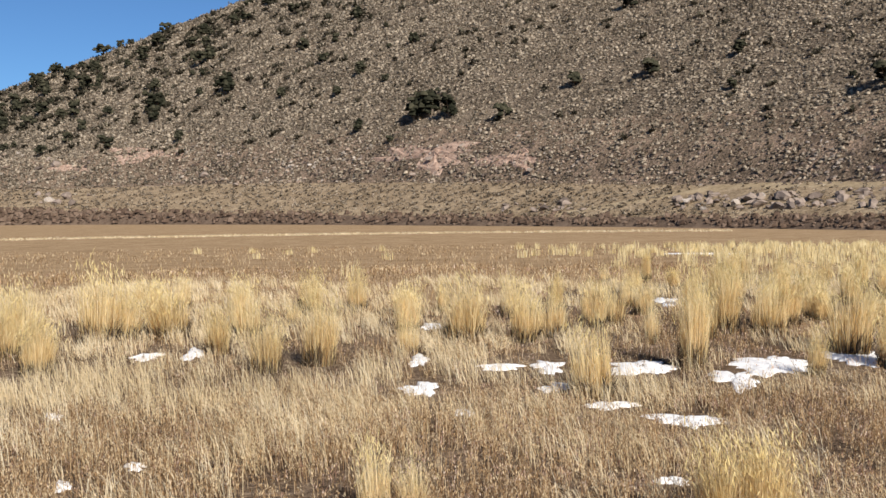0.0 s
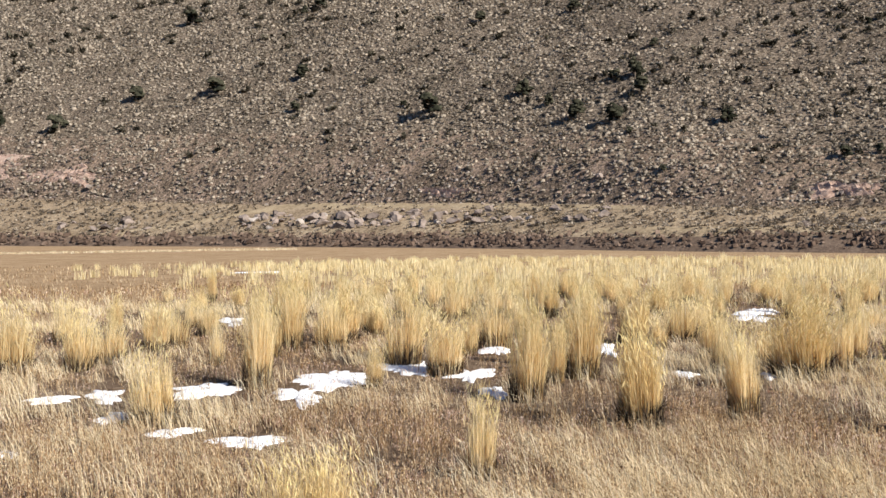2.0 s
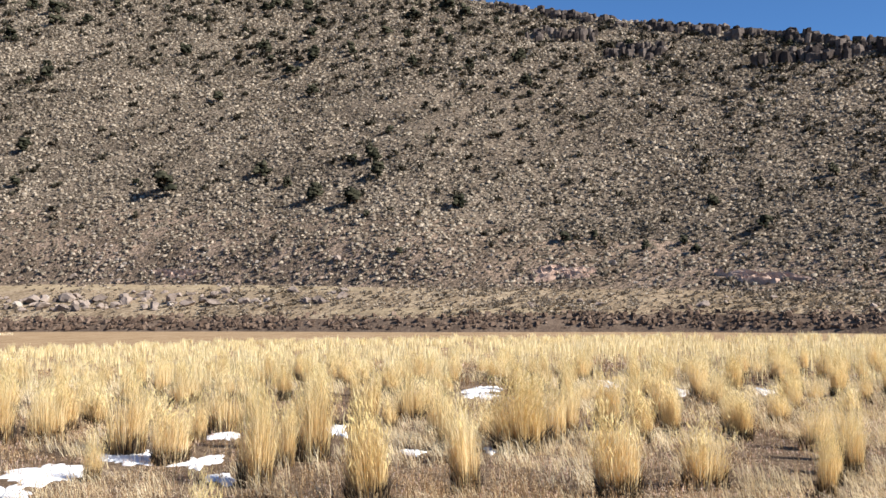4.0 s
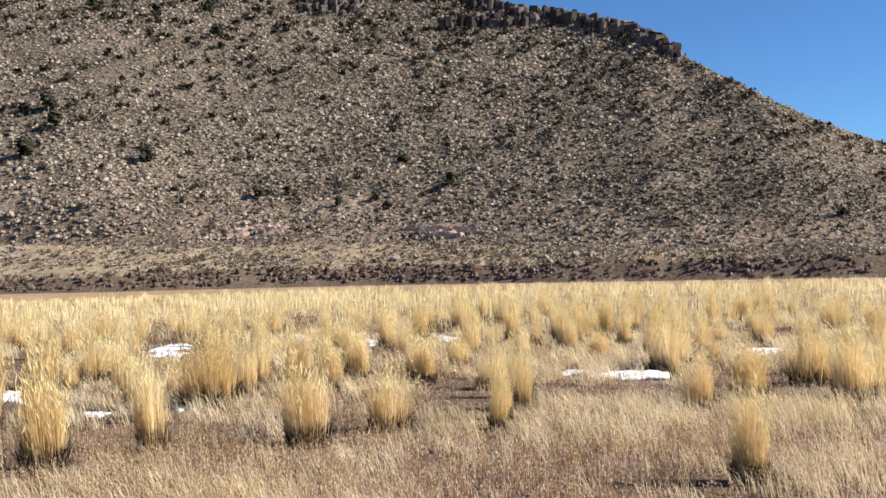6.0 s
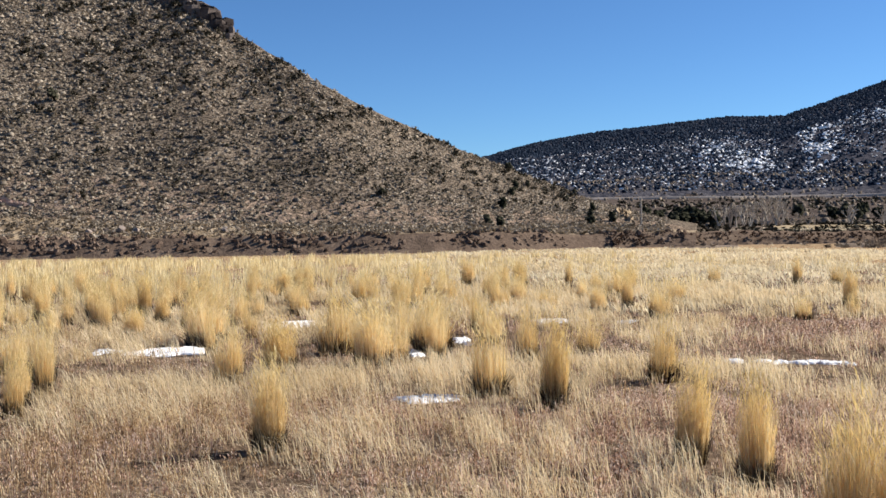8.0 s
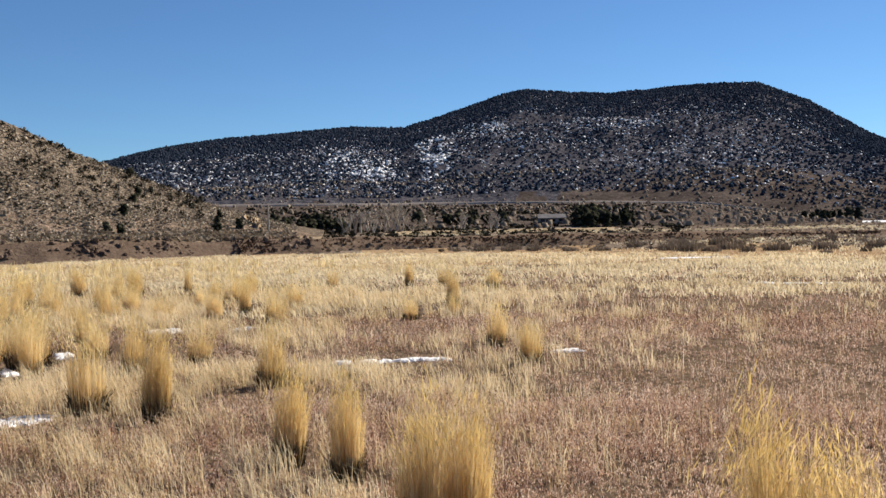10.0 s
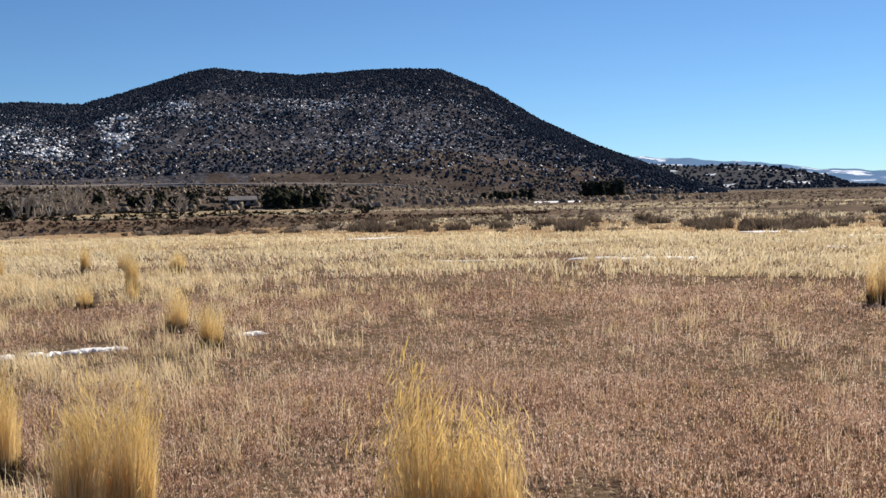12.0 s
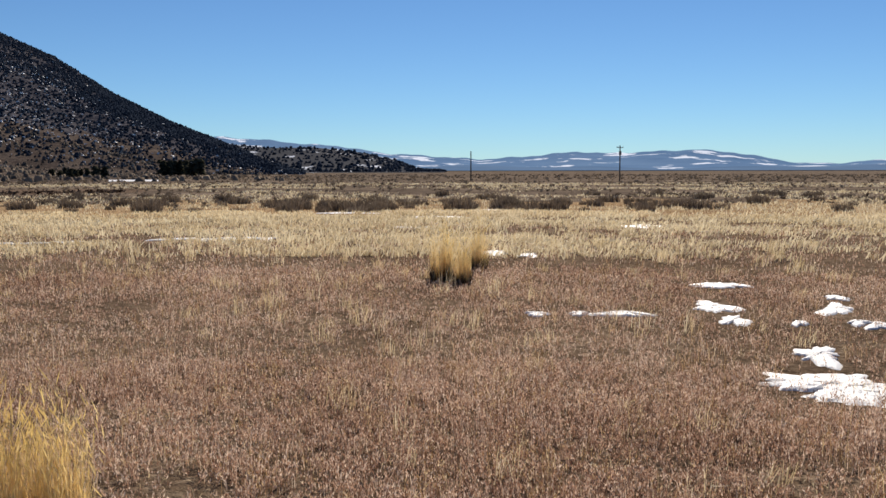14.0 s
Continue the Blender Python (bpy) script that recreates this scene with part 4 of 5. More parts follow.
# ---- snow patches ----
def snow_patch(x, y, a, b, seed):
    """A thin lens of old snow with a ragged edge, sunk among the stalks."""
    g = np.random.default_rng(seed)
    n, m = 60, 6
    th = np.linspace(0, 2 * np.pi, n, endpoint=False)
    ragged = 1 + 0.3 * np.sin(2 * th + g.uniform(0, 6)) + 0.26 * np.sin(3 * th + g.uniform(0, 6)) + 0.18 * np.sin(5 * th + g.uniform(0, 6)) + 0.12 * np.sin(9 * th + g.uniform(0, 6)) + 0.1 * np.sin(15 * th + g.uniform(0, 6)) + g.normal(0, 0.06, n)
    d = math.hypot(x, y)
    ux, uy = x / d, y / d
    vs = []
    thick = 0.025 + 0.02 * min(a, 1)
    for k in range(m + 1):
        q = k / m
        zz = thick * (1 - q ** 3) * (1 + 0.14 * g.normal(0, 1, n)) if k < m else np.full(n, -0.03)
        s, t = a * q * ragged * np.cos(th), b * q * ragged * np.sin(th)
        px, py = x - uy * s + ux * t, y + ux * s + uy * t
        vs.append(np.stack([px, py, ground_z(px, py) + zz], -1))
    f = []
    for k in range(m):
        for i in range(n):
            j = (i + 1) % n
            f.append((k * n + i, k * n + j, (k + 1) * n + j, (k + 1) * n + i))
    ob = new("snow_patch", mesh_of("snow_patch", np.vstack(vs), np.array(f)[:, ::-1], M_SNOW, True))
    return tagged(ob, "ragged patch of old snow lying among dry grass", "snow patch", "snow patches in the meadow")


for k, (x, y, a, b) in enumerate(SNOW):
    d = math.hypot(x, y)
    thin = a > 0.4 and a > 1.6 * b
    for q in range(6 if thin else 3 if a > 0.28 else 1):
        g = np.random.default_rng(900 + k * 5 + q)
        if thin:
            side, deep, size = a * (q / 2.5 - 1) * 0.9 + g.normal(0, 0.05), g.uniform(-0.5, 0.5) * b, g.uniform(0.12, 0.26)
        elif q:
            side, deep, size = g.uniform(-0.55, 0.55) * a, g.uniform(-0.45, 0.45) * b, g.uniform(0.45, 0.75)
        else:
            side, deep, size = 0.0, 0.0, 0.8
        snow_patch(x - y / d * side + x / d * deep, y + x / d * side + y / d * deep, a * size * 1.2, b * (0.5 if thin else size * 0.85), 40 * k + q)


# ---- bare earth scars and rocks of the hillside ----
def drape(name, az, el, half_az, half_el, material, label, lift=0.3):
    """A ragged scar of bare, rilled earth lying on the slope."""
    n, m = 26, 12
    r0, r1 = hill_at(az, el - half_el), hill_at(az, el + half_el)
    if r0 is None or r1 is None:
        return
    th = np.linspace(0, 2 * np.pi, n, endpoint=False)
    rag = 1 + 0.28 * np.sin(3 * th + az) + 0.2 * np.sin(5 * th + el * 7) + rng.normal(0, 0.2, n)
    vs = []
    rows = [0.0, 0.15, 0.3, 0.45, 0.6, 0.72, 0.84, 0.93, 1.0]
    for q in rows:
        A = az + half_az * q * rag * np.cos(th)
        R = (r0 + r1) / 2 + max((r1 - r0) / 2, 0.8) * q * rag * np.sin(th)
        R = R * np.interp(A, _grid, P_EDGE) / np.interp(az, _grid, P_EDGE)
        x, y = polar(A, R)
        z = hill_z(A, R) + lift * (1 - q ** 4) + rng.normal(0, 0.22, n) * (q < 0.99) - 0.15 * (q > 0.99)
        vs.append(np.stack([x, y, z], -1))
    f = [(k * n + i, k * n + (i + 1) % n, (k + 1) * n + (i + 1) % n, (k + 1) * n + i) for k in range(len(rows) - 1) for i in range(n)]
    return tagged(new(name, mesh_of(name, np.vstack(vs), np.array(f)[:, ::-1], material)), label, "bare earth", kind="structure")


SCAR_ROCKS = []
for az_, el_, ha, he, white in [(-16.7, 3.3, 1.9, 0.35, 0), (-11.6, 3.3, 1.2, 0.28, 1), (-8.0, 2.75, 0.9, 0.14, 1), (-5.6, 3.0, 1.1, 0.3, 1), (-0.7, 3.2, 2.6, 0.75, 0), (3.9, 2.9, 1.6, 0.4, 0),
                                (37.0, 3.15, 2.4, 0.14, 1), (46.2, 1.65, 1.7, 0.3, 0), (51.3, 1.05, 1.1, 0.14, 1), (57.0, 1.2, 2.2, 0.2, 0), (24.5, 1.9, 1.2, 0.2, 0), (-20.5, 2.6, 1.0, 0.2, 0), (92.6, 0.0, 0.45, 0.25, 2)]:
    if white == 1:
        for k in range(8):
            a1, e1 = az_ + ha * float(rng.uniform(-1, 1)), el_ + he * float(rng.normal(0, 0.6))
            r_ = hill_at(a1, e1)
            if r_:
                SCAR_ROCKS.append((a1, r_, float(rng.uniform(0.2, 0.5)) * r_ / 150))
        continue
    drape("bare_earth", az_, el_, ha, he, (M_PINK, M_PALE, M_TERRACE)[white], "pale crumbling bare-earth outcrop" if white else "pinkish eroded bare-earth outcrop")


def rock_mesh(name, material, seed, flat=0.7, sub=2):
    """A broken, faceted boulder of unit radius."""
    g = np.random.default_rng(seed)
    bm = bmesh.new()
    bmesh.ops.create_icosphere(bm, subdivisions=sub, radius=1)
    cuts = g.normal(0, 1, (7, 3))
    cuts /= np.linalg.norm(cuts, axis=1, keepdims=True)
    for v in bm.verts:
        p = np.array(v.co[:])
        for c in cuts:
            d = p @ c - g.uniform(0.42, 0.5)
            if d > 0:
                p = p - c * d
        p = p * g.uniform(0.86, 1.18)
        v.co = (p[0], p[1] * 0.85, p[2] * flat)
    me = bpy.data.meshes.new(name)
    bm.to_mesh(me)
    bm.free()
    me.materials.append(material)
    return me


DARK_ROCKS = [rock_mesh("boulder", M_CLOD, 100 + k) for k in range(5)]
PALE_ROCKS = [rock_mesh("boulder", M_WHITEROCK, 120 + k) for k in range(3)]


def put_rock(az_, r_, size, pale=False):
    x, y = polar(az_, r_)
    z = float(hill_z(np.array([az_]), np.array([r_]))[0])
    ob = new("boulder", (PALE_ROCKS if pale else DARK_ROCKS)[int(rng.integers(0, 3 if pale else 5))])
    ob.matrix_basis = pose(x, y, z + size * 0.25, rng.uniform(-20, 20), rng.uniform(-20, 20), rng.uniform(0, 360)) @ Matrix.Diagonal((size * rng.uniform(0.9, 1.5), size, size * rng.uniform(0.8, 1.2), 1))
    return tagged(ob, "pale weathered boulder on the terrace" if pale else "dark brown basalt boulder on the terrace", "boulder", "boulders below the hill")


for a0, a1, e0, e1, n in [(13, 22, 0.0, 0.75, 90), (22, 34, 0.0, 0.95, 55), (3, 8, -0.1, 0.4, 20), (44, 58, -0.3, 0.3, 22), (-24, -19, 0.6, 1.2, 8), (60, 72, -0.6, -0.2, 14), (-22, 52, 1.4, 3.2, 45)]:
    for k in range(n):
        az_, el_ = float(rng.uniform(a0, a1)), float(rng.uniform(e0, e1))
        r_ = hill_at(az_, el_)
        if r_:
            put_rock(az_, r_, float(0.28 + 0.75 * rng.random() ** 2) * r_ / 150 * (1.3 if a0 in (13, 22) else 1.0), rng.random() < 0.06)

for az_, r_, s in SCAR_ROCKS:
    put_rock(az_, r_, s, True)

# broken pinkish rubble under the slope
n = 9000
az = rng.uniform(-26, 62, n)
kr, _ = hill_knots(az)
r = kr[:, 2] + (kr[:, 3] - kr[:, 2]) * rng.normal(0.55, 0.65, n)
keep = (fbm(az * 2.0, r * 0.25, 4.0, 3, 131) > rng.uniform(-0.15, 0.25, n)) & (r > kr[:, 2] * 0.985)
az, r = az[keep], r[keep]
rx, ry = polar(az, r)
kind_of = rng.random(len(az))
for lo, hi, stone, words in ((0.0, 0.4, M_RUBBLE, "pinkish broken rubble under the slope"), (0.4, 0.55, M_WHITEROCK, "pale broken rubble under the slope"), (0.55, 1.0, M_CLOD, "dark broken rubble under the slope")):
    q = (kind_of >= lo) & (kind_of < hi)
    tagged(new("rubble", blobs("rubble", rx[q], ry[q], hill_z(az[q], r[q]) - 0.05, (0.08 + 0.24 * rng.random(q.sum()) ** 2) * r[q] / 120, rng.uniform(0.6, 1.0, q.sum()), stone, 0.45, None, False)), words, "stones", kind="stuff")


def track(az, low, high, label):
    """A worn band of pale grass lying over the terrace between two lines of sight."""
    a = np.linspace(az[0], az[-1], 70)
    lo, hi = np.interp(a, az, low), np.interp(a, az, high)
    r0 = np.array([hill_at(p, q) or 0 for p, q in zip(a, lo)])
    r1 = np.array([hill_at(p, q) or 0 for p, q in zip(a, hi)])
    smooth = np.ones(9) / 9
    r0, r1 = (np.convolve(np.pad(q, 4, mode="edge"), smooth, mode="valid") for q in (r0, r1))
    r1 = np.maximum(r1, r0 + 1.2)
    vs = []
    for t in np.linspace(0, 1, 9):
        rr = r0 * (1 - t) + r1 * t
        x, y = polar(a, rr)
        vs.append(np.stack([x, y, hill_z(a, rr) + (0.06 if 0 < t < 1 else -0.2)], -1))
    return tagged(new("track", mesh_of("track", np.vstack(vs), grid_faces(9, 70)[:, ::-1], M_TRACK, True)), label, "track", kind="structure")


track([6.0, 10.6, 15.4, 25.0, 35.4], [-0.38, 0.3, 1.12, 1.05, 0.8], [-0.18, 0.62, 1.45, 1.45, 1.1], "worn track of pale grass climbing the terrace")
track([33.0, 38.0, 46.0], [-0.5, -0.52, -0.5], [-0.1, -0.1, -0.2], "strip of pale grass along the terrace edge")

# crumbling clods along the bank
az = rng.uniform(-30, 96, 10500)
kr, _ = hill_knots(az)
r = kr[:, 0] + 0.6 + (kr[:, 1] - kr[:, 0]) * np.abs(rng.normal(0.55, 0.42, len(az)))
keep = fbm(az * 3, r * 0.6, 4.0, 3, 101) > rng.uniform(-0.28, 0.22, len(az))
az, r = az[keep], r[keep]
cx, cy = polar(az, r)
tagged(new("bank_clods", blobs("bank_clods", cx, cy, hill_z(az, r), (0.06 + 0.32 * rng.random(len(az)) ** 2) * r / 105, rng.uniform(0.6, 1.1, len(az)), M_BANKCLOD, 0.45, None, False)), "dark crumbling clods and stones along the cut bank", "stones", kind="stuff")


# ---- basalt rim ----
def column_mesh(seed):
    """A split basalt column: an uneven prism with a broken top."""
    g = np.random.default_rng(seed)
    n = 6
    th = np.linspace(0, 2 * np.pi, n, endpoint=False) + g.normal(0, 0.16, n)
    lv = []
    for q, s in ((0, 1.12), (0.4, 1.0), (0.7, 1.0), (0.95, 0.94), (1.0, 0.75)):
        rr = 0.5 * s * g.uniform(0.85, 1.15, n)
        lv.append(np.stack([rr * np.cos(th) + g.normal(0, 0.03), rr * np.sin(th), q + g.normal(0, 0.04, n) * (q > 0.5)], -1))
    v = np.vstack(lv + [[[0, 0, 1.02]]])
    f = []
    for k in range(4):
        for i in range(n):
            j = (i + 1) % n
            f += [(k * n + i, k * n + j, (k + 1) * n + j), (k * n + i, (k + 1) * n + j, (k + 1) * n + i)]
    f += [(24 + i, 24 + (i + 1) % n, 30) for i in range(n)]
    return mesh_of("column", v, np.array(f), M_BASALT)


COLUMNS = [column_mesh(200 + k) for k in range(8)]
rim = tagged(new("rock_rim"), "dark broken basalt cliff along the hill's crest", "cliff", kind="structure")
lower_rim = tagged(new("rock_rim"), "dark broken basalt band below the crest", "cliff", kind="structure")


def put_column(az_, r_, tall, wide, parent, sink=0.3):
    x, y = polar(az_, r_)
    z = float(hill_z(np.array([az_]), np.array([r_]))[0])
    ob = part("column", COLUMNS[int(rng.integers(0, 8))], parent)
    ob.matrix_basis = pose(x, y, z - tall * sink, rng.normal(0, 5), rng.normal(0, 5), rng.uniform(0, 360)) @ Matrix.Diagonal((wide, wide * rng.uniform(0.8, 1.3), tall, 1))


for k in range(300):
    az_ = 41.5 + 29.0 * (k + rng.random()) / 300
    kr, kz = hill_knots(np.array([az_]))
    gap = float(fbm(np.array([az_ * 3.0]), np.array([0.0]), 6.0, 3, 111)[0])
    if gap < -0.12 and rng.random() < 0.7:
        continue
    back = float(rng.choice([0.0, 0.985, 0.97]))
    r_ = kr[0, 4] * (back or 1.0)
    put_column(az_, r_, float(rng.uniform(1.4, 3.6) * (1 + 1.2 * gap) * np.interp(az_, [58, 68], [1, 0.62])), float(rng.uniform(0.8, 2.4)), rim, 0.72 if back == 0 else 0.4)
for k in range(120):
    a0, a1, el_ = [(57.2, 62.5, 12.9), (49.0, 52.5, 13.9), (44.5, 48.5, 15.0)][k % 3]
    az_ = float(rng.uniform(a0, a1))
    r_ = hill_at(az_, el_ - 0.02 * (az_ - a0) + rng.normal(0, 0.12))
    if r_:
        put_column(az_, r_, float(rng.uniform(1.8, 3.4)), float(rng.uniform(0.8, 2.0)), lower_rim, 0.35)


# ---- junipers ----
def tube(p0, p1, r0, r1, n=6):
    """Vertices and quads of a tapered limb."""
    p0, p1 = np.array(p0, float), np.array(p1, float)
    d = (p1 - p0) / np.linalg.norm(p1 - p0)
    u = np.cross(d, (0.3, 0.9, 0.2))
    u /= np.linalg.norm(u)
    w = np.cross(d, u)
    th = np.linspace(0, 2 * np.pi, n, endpoint=False)
    ring = np.cos(th)[:, None] * u + np.sin(th)[:, None] * w
    v = np.vstack([p0 + ring * r0, p1 + ring * r1])
    f = np.array([(i, (i + 1) % n, n + (i + 1) % n, n + i) for i in range(n)])
    return v, f


def joined(pieces):
    vs, fs, o = [], [], 0
    for v, f in pieces:
        vs.append(v), fs.append(f + o)
        o += len(v)
    return np.vstack(vs), np.vstack(fs)


def juniper(height, seed, spread=0.55):
    """A squat juniper: short twisted trunk, limbs, and a ragged crown of many small clumps."""
    g = np.random.default_rng(seed)
    ob = new("juniper_tree")
    limbs = [tube((0, 0, -0.25), (0.05, 0.02, height * 0.45), height * 0.05, height * 0.03)]
    n = 60
    px, py, pz, ps = [], [], [], []
    for k in range(9):
        a, h = g.uniform(0, 6.28), g.uniform(0.12, 0.75) * height
        rr = spread * height * (1 - 0.5 * h / height) * g.uniform(0.5, 0.85)
        end = (rr * math.cos(a), rr * math.sin(a), h + 0.12 * height)
        limbs.append(tube((0.02, 0, h * 0.6), end, height * 0.022, height * 0.008, 5))
        for q in range(6):
            px.append(end[0] * g.uniform(0.55, 1.1) + g.normal(0, 0.07) * height)
            py.append(end[1] * g.uniform(0.55, 1.1) + g.normal(0, 0.07) * height)
            pz.append(end[2] + g.normal(0, 0.09) * height)
            ps.append(g.uniform(0.11, 0.2) * height)
    for q in range(10):
        px.append(g.normal(0, 0.12) * height), py.append(g.normal(0, 0.12) * height), pz.append(g.uniform(0.55, 0.95) * height), ps.append(g.uniform(0.1, 0.18) * height)
    part("trunk", mesh_of("trunk", *joined(limbs), M_BARK), ob)
    part("crown", blobs("crown", np.array(px), np.array(py), np.maximum(np.array(pz), 0.05) - 0.05, np.array(ps), g.uniform(0.7, 1.1, len(px)), M_JUNIPER, 0.45), ob)
    return tagged(ob, "dark green juniper tree on the dry slope", "tree", "junipers on the hillside")


JUN = [juniper(1.0, 300, 0.6), juniper(1.0, 301, 0.5), juniper(1.0, 302, 0.7), juniper(1.0, 303, 0.42), juniper(1.0, 304, 0.58)]
jun_used = set()


def put_juniper(x, y, z, size, kinds=JUN, seen=jun_used, label=""):
    k = int(rng.integers(0, len(kinds)))
    m = pose(x, y, z, 0, 0, rng.uniform(0, 360))
    if k not in seen:
        seen.add(k)
        ob = kinds[k]
        ob.matrix_basis = m
    else:
        ob = copy_thing(kinds[k], m)
    ob.scale = (size * rng.uniform(0.9, 1.2), size * rng.uniform(0.9, 1.2), size * rng.uniform(0.85, 1.1))
    return tagged(ob, label) if label else ob


MARKED = [(34.2, 5.8, 1.2), (29.1, 7.4, 1.1), (23.9, 6.4, 1.3), (16.6, 8.4, 1.0), (11.9, 7.5, 1.1), (7.5, 7.0, 1.1), (-0.6, 5.5, 1.6), (-1.5, 5.3, 1.4), (0.4, 5.4, 1.3), (-12.2, 6.7, 1.1), (-15.9, 5.8, 1.1), (35.8, 7.4, 1.1),
          (30.6, 6.8, 0.8), (61.0, 6.6, 0.7), (54.7, 5.3, 0.7), (51.0, 2.9, 0.6), (53.7, 2.7, 0.6), (32.2, 6.0, 1.1), (35.4, 8.2, 1.0), (3.5, 5.3, 0.9), (10.6, 11.2, 0.9), (-4.6, 7.8, 0.9), (46.5, 3.5, 0.7), (36.9, 2.9, 0.6)]
for az_, el_, s in MARKED:
    r_ = hill_at(az_, el_)
    if r_:
        x, y = polar(az_, r_)
        put_juniper(float(x), float(y), float(hill_z(np.array([az_]), np.array([r_]))[0]) - 0.05, s * 0.0165 * r_)
count = 0
for k in range(6000):
    if count >= 235:
        break
    az_ = float(rng.uniform(-30, 90))
    kr, kz = hill_knots(np.array([az_]))
    t = float(rng.random())
    dense = np.interp(az_, [-30, -20, -8, 4, 10, 20, 40, 48, 60, 90], [0.75, 0.8, 0.45, 0.1, 0.12, 0.45, 0.5, 0.14, 0.08, 0.08]) * (0.25 + t)
    if t > 0.93:
        dense = np.interp(az_, [-30, -12, 40, 70, 72, 88], [0.95, 0.9, 0.0, 0.0, 0.5, 0.5])
    if rng.random() > dense:
        continue
    r_ = float(kr[0, 2] * (1 - t) * 1.05 + kr[0, 4] * t)
    x, y = polar(az_, r_)
    put_juniper(float(x), float(y), float(hill_z(np.array([az_]), np.array([r_]))[0]) - 0.05, float(rng.uniform(0.4, 1.0)) * 0.0145 * r_ * (0.6 if az_ > 70 else 1.0))
    count += 1


# smaller junipers too many to count
az = rng.uniform(-30, 90, 4600)
t = rng.random(len(az))
keep = rng.random(len(az)) < np.interp(az, [-30, -20, -8, 4, 10, 20, 40, 48, 60, 90], [0.75, 0.8, 0.5, 0.3, 0.35, 0.6, 0.7, 0.65, 0.6, 0.4]) * (0.3 + t)
az, t = az[keep], t[keep]
kr, _ = hill_knots(az)
r = kr[:, 2] * (1 - t) * 1.05 + kr[:, 4] * t * 0.99
lumps = 5
az = np.repeat(az, lumps) + rng.normal(0, 0.11, len(az) * lumps)
r = np.repeat(r, lumps) + rng.normal(0, 0.3, len(r) * lumps)
jx, jy = polar(az, r)
tagged(new("young_junipers", tufts("young_junipers", jx, jy, hill_z(az, r) + rng.uniform(0, 0.4, len(az)), rng.uniform(0.35, 0.8, len(az)) * np.interp(az, [50, 75], [1, 0.65]) * r / 190, rng.uniform(0.7, 1.1, len(az)), M_DARKBRUSH)), "small dark junipers dotted over the hillside", "trees", kind="stuff")


# ---- flats beyond the bunchgrass: brush, bare trees, house, poles ----
def flat_z(az_, r_):
    """Height of the rising flats below the snowy hill."""
    i = np.interp(az_, faz, np.arange(len(faz)))
    j = int(round(float(i)))
    if 79 < az_ < 136 and r_ > 228:
        return float(max(np.interp(r_, FAR[1][:, j], FAR[2][:, j]), ground_z(*polar(az_, r_))))
    return float(ground_z(*polar(az_, r_)))


def brush(seed, tall):
    """A leafless grey bush: many fine twigs fanning from the ground."""
    g = np.random.default_rng(seed)
    n = 230
    a = g.uniform(0, 6.28, n)
    q = 0.75 * np.sqrt(g.random(n))
    v, f, tip = blades(q * np.sin(a), q * np.cos(a), np.full(n, -0.05), tall * g.uniform(0.5, 1.05, n) * (1.1 - 0.5 * q), g.uniform(0.03, 0.07, n), g.uniform(0.1, 0.6, n), a + g.normal(0, 0.8, n))
    ob = new("brush", mesh_of("brush", v, f, M_BRUSH))
    return tagged(ob, "bare grey-brown brush at the meadow's far edge", "shrub", "brush along the meadow's edge")


BRUSH = [brush(400 + k, 1.0) for k in range(4)]
brush_used = set()
for k in range(220):
    az_ = float(rng.choice([rng.uniform(104, 122), rng.uniform(118, 158), rng.uniform(118, 150), rng.uniform(135, 170)]))
    r_ = float(np.interp(az_, [104, 115, 125, 140, 158, 170], [76, 68, 52, 47, 50, 58]) * (1 + 1.0 * rng.random() ** 1.6))
    x, y = polar(az_, r_)
    s = float(0.35 + 0.65 * rng.random() ** 1.5)
    put_juniper(float(x), float(y), float(ground_z(x, y)), s, BRUSH, brush_used)

n = 14000
az = rng.uniform(92, 178, n)
r = 62 + 420 * rng.random(n) ** 1.3
keep = fbm(*polar(az, r), 18.0, 3, 121) > rng.uniform(-0.3, 0.25, n)
keep &= (r > np.interp(az, [92, 100, 112, 120, 178], [80, 78, 70, 72, 75]))
az, r = az[keep], r[keep]
bx, by = polar(az, r)
bz = np.array([flat_z(a_, b_) for a_, b_ in zip(az, r)])
bsize, bflat = rng.uniform(0.15, 0.45, len(az)) * (0.6 + r / 250), rng.uniform(0.35, 0.7, len(az))
dense = (az < 117) & (r > 105)
for part_of, grow, bush, words in ((~dense, 1.0, M_BRUSH, "low grey-brown brush scattered over the flats"), (dense, 1.9, M_DARKBRUSH, "dark brush crowding the flats below the road")):
    tagged(new("low_brush", tufts("low_brush", bx[part_of], by[part_of], bz[part_of], bsize[part_of] * grow, bflat[part_of], bush)), words, "shrubs", kind="stuff")

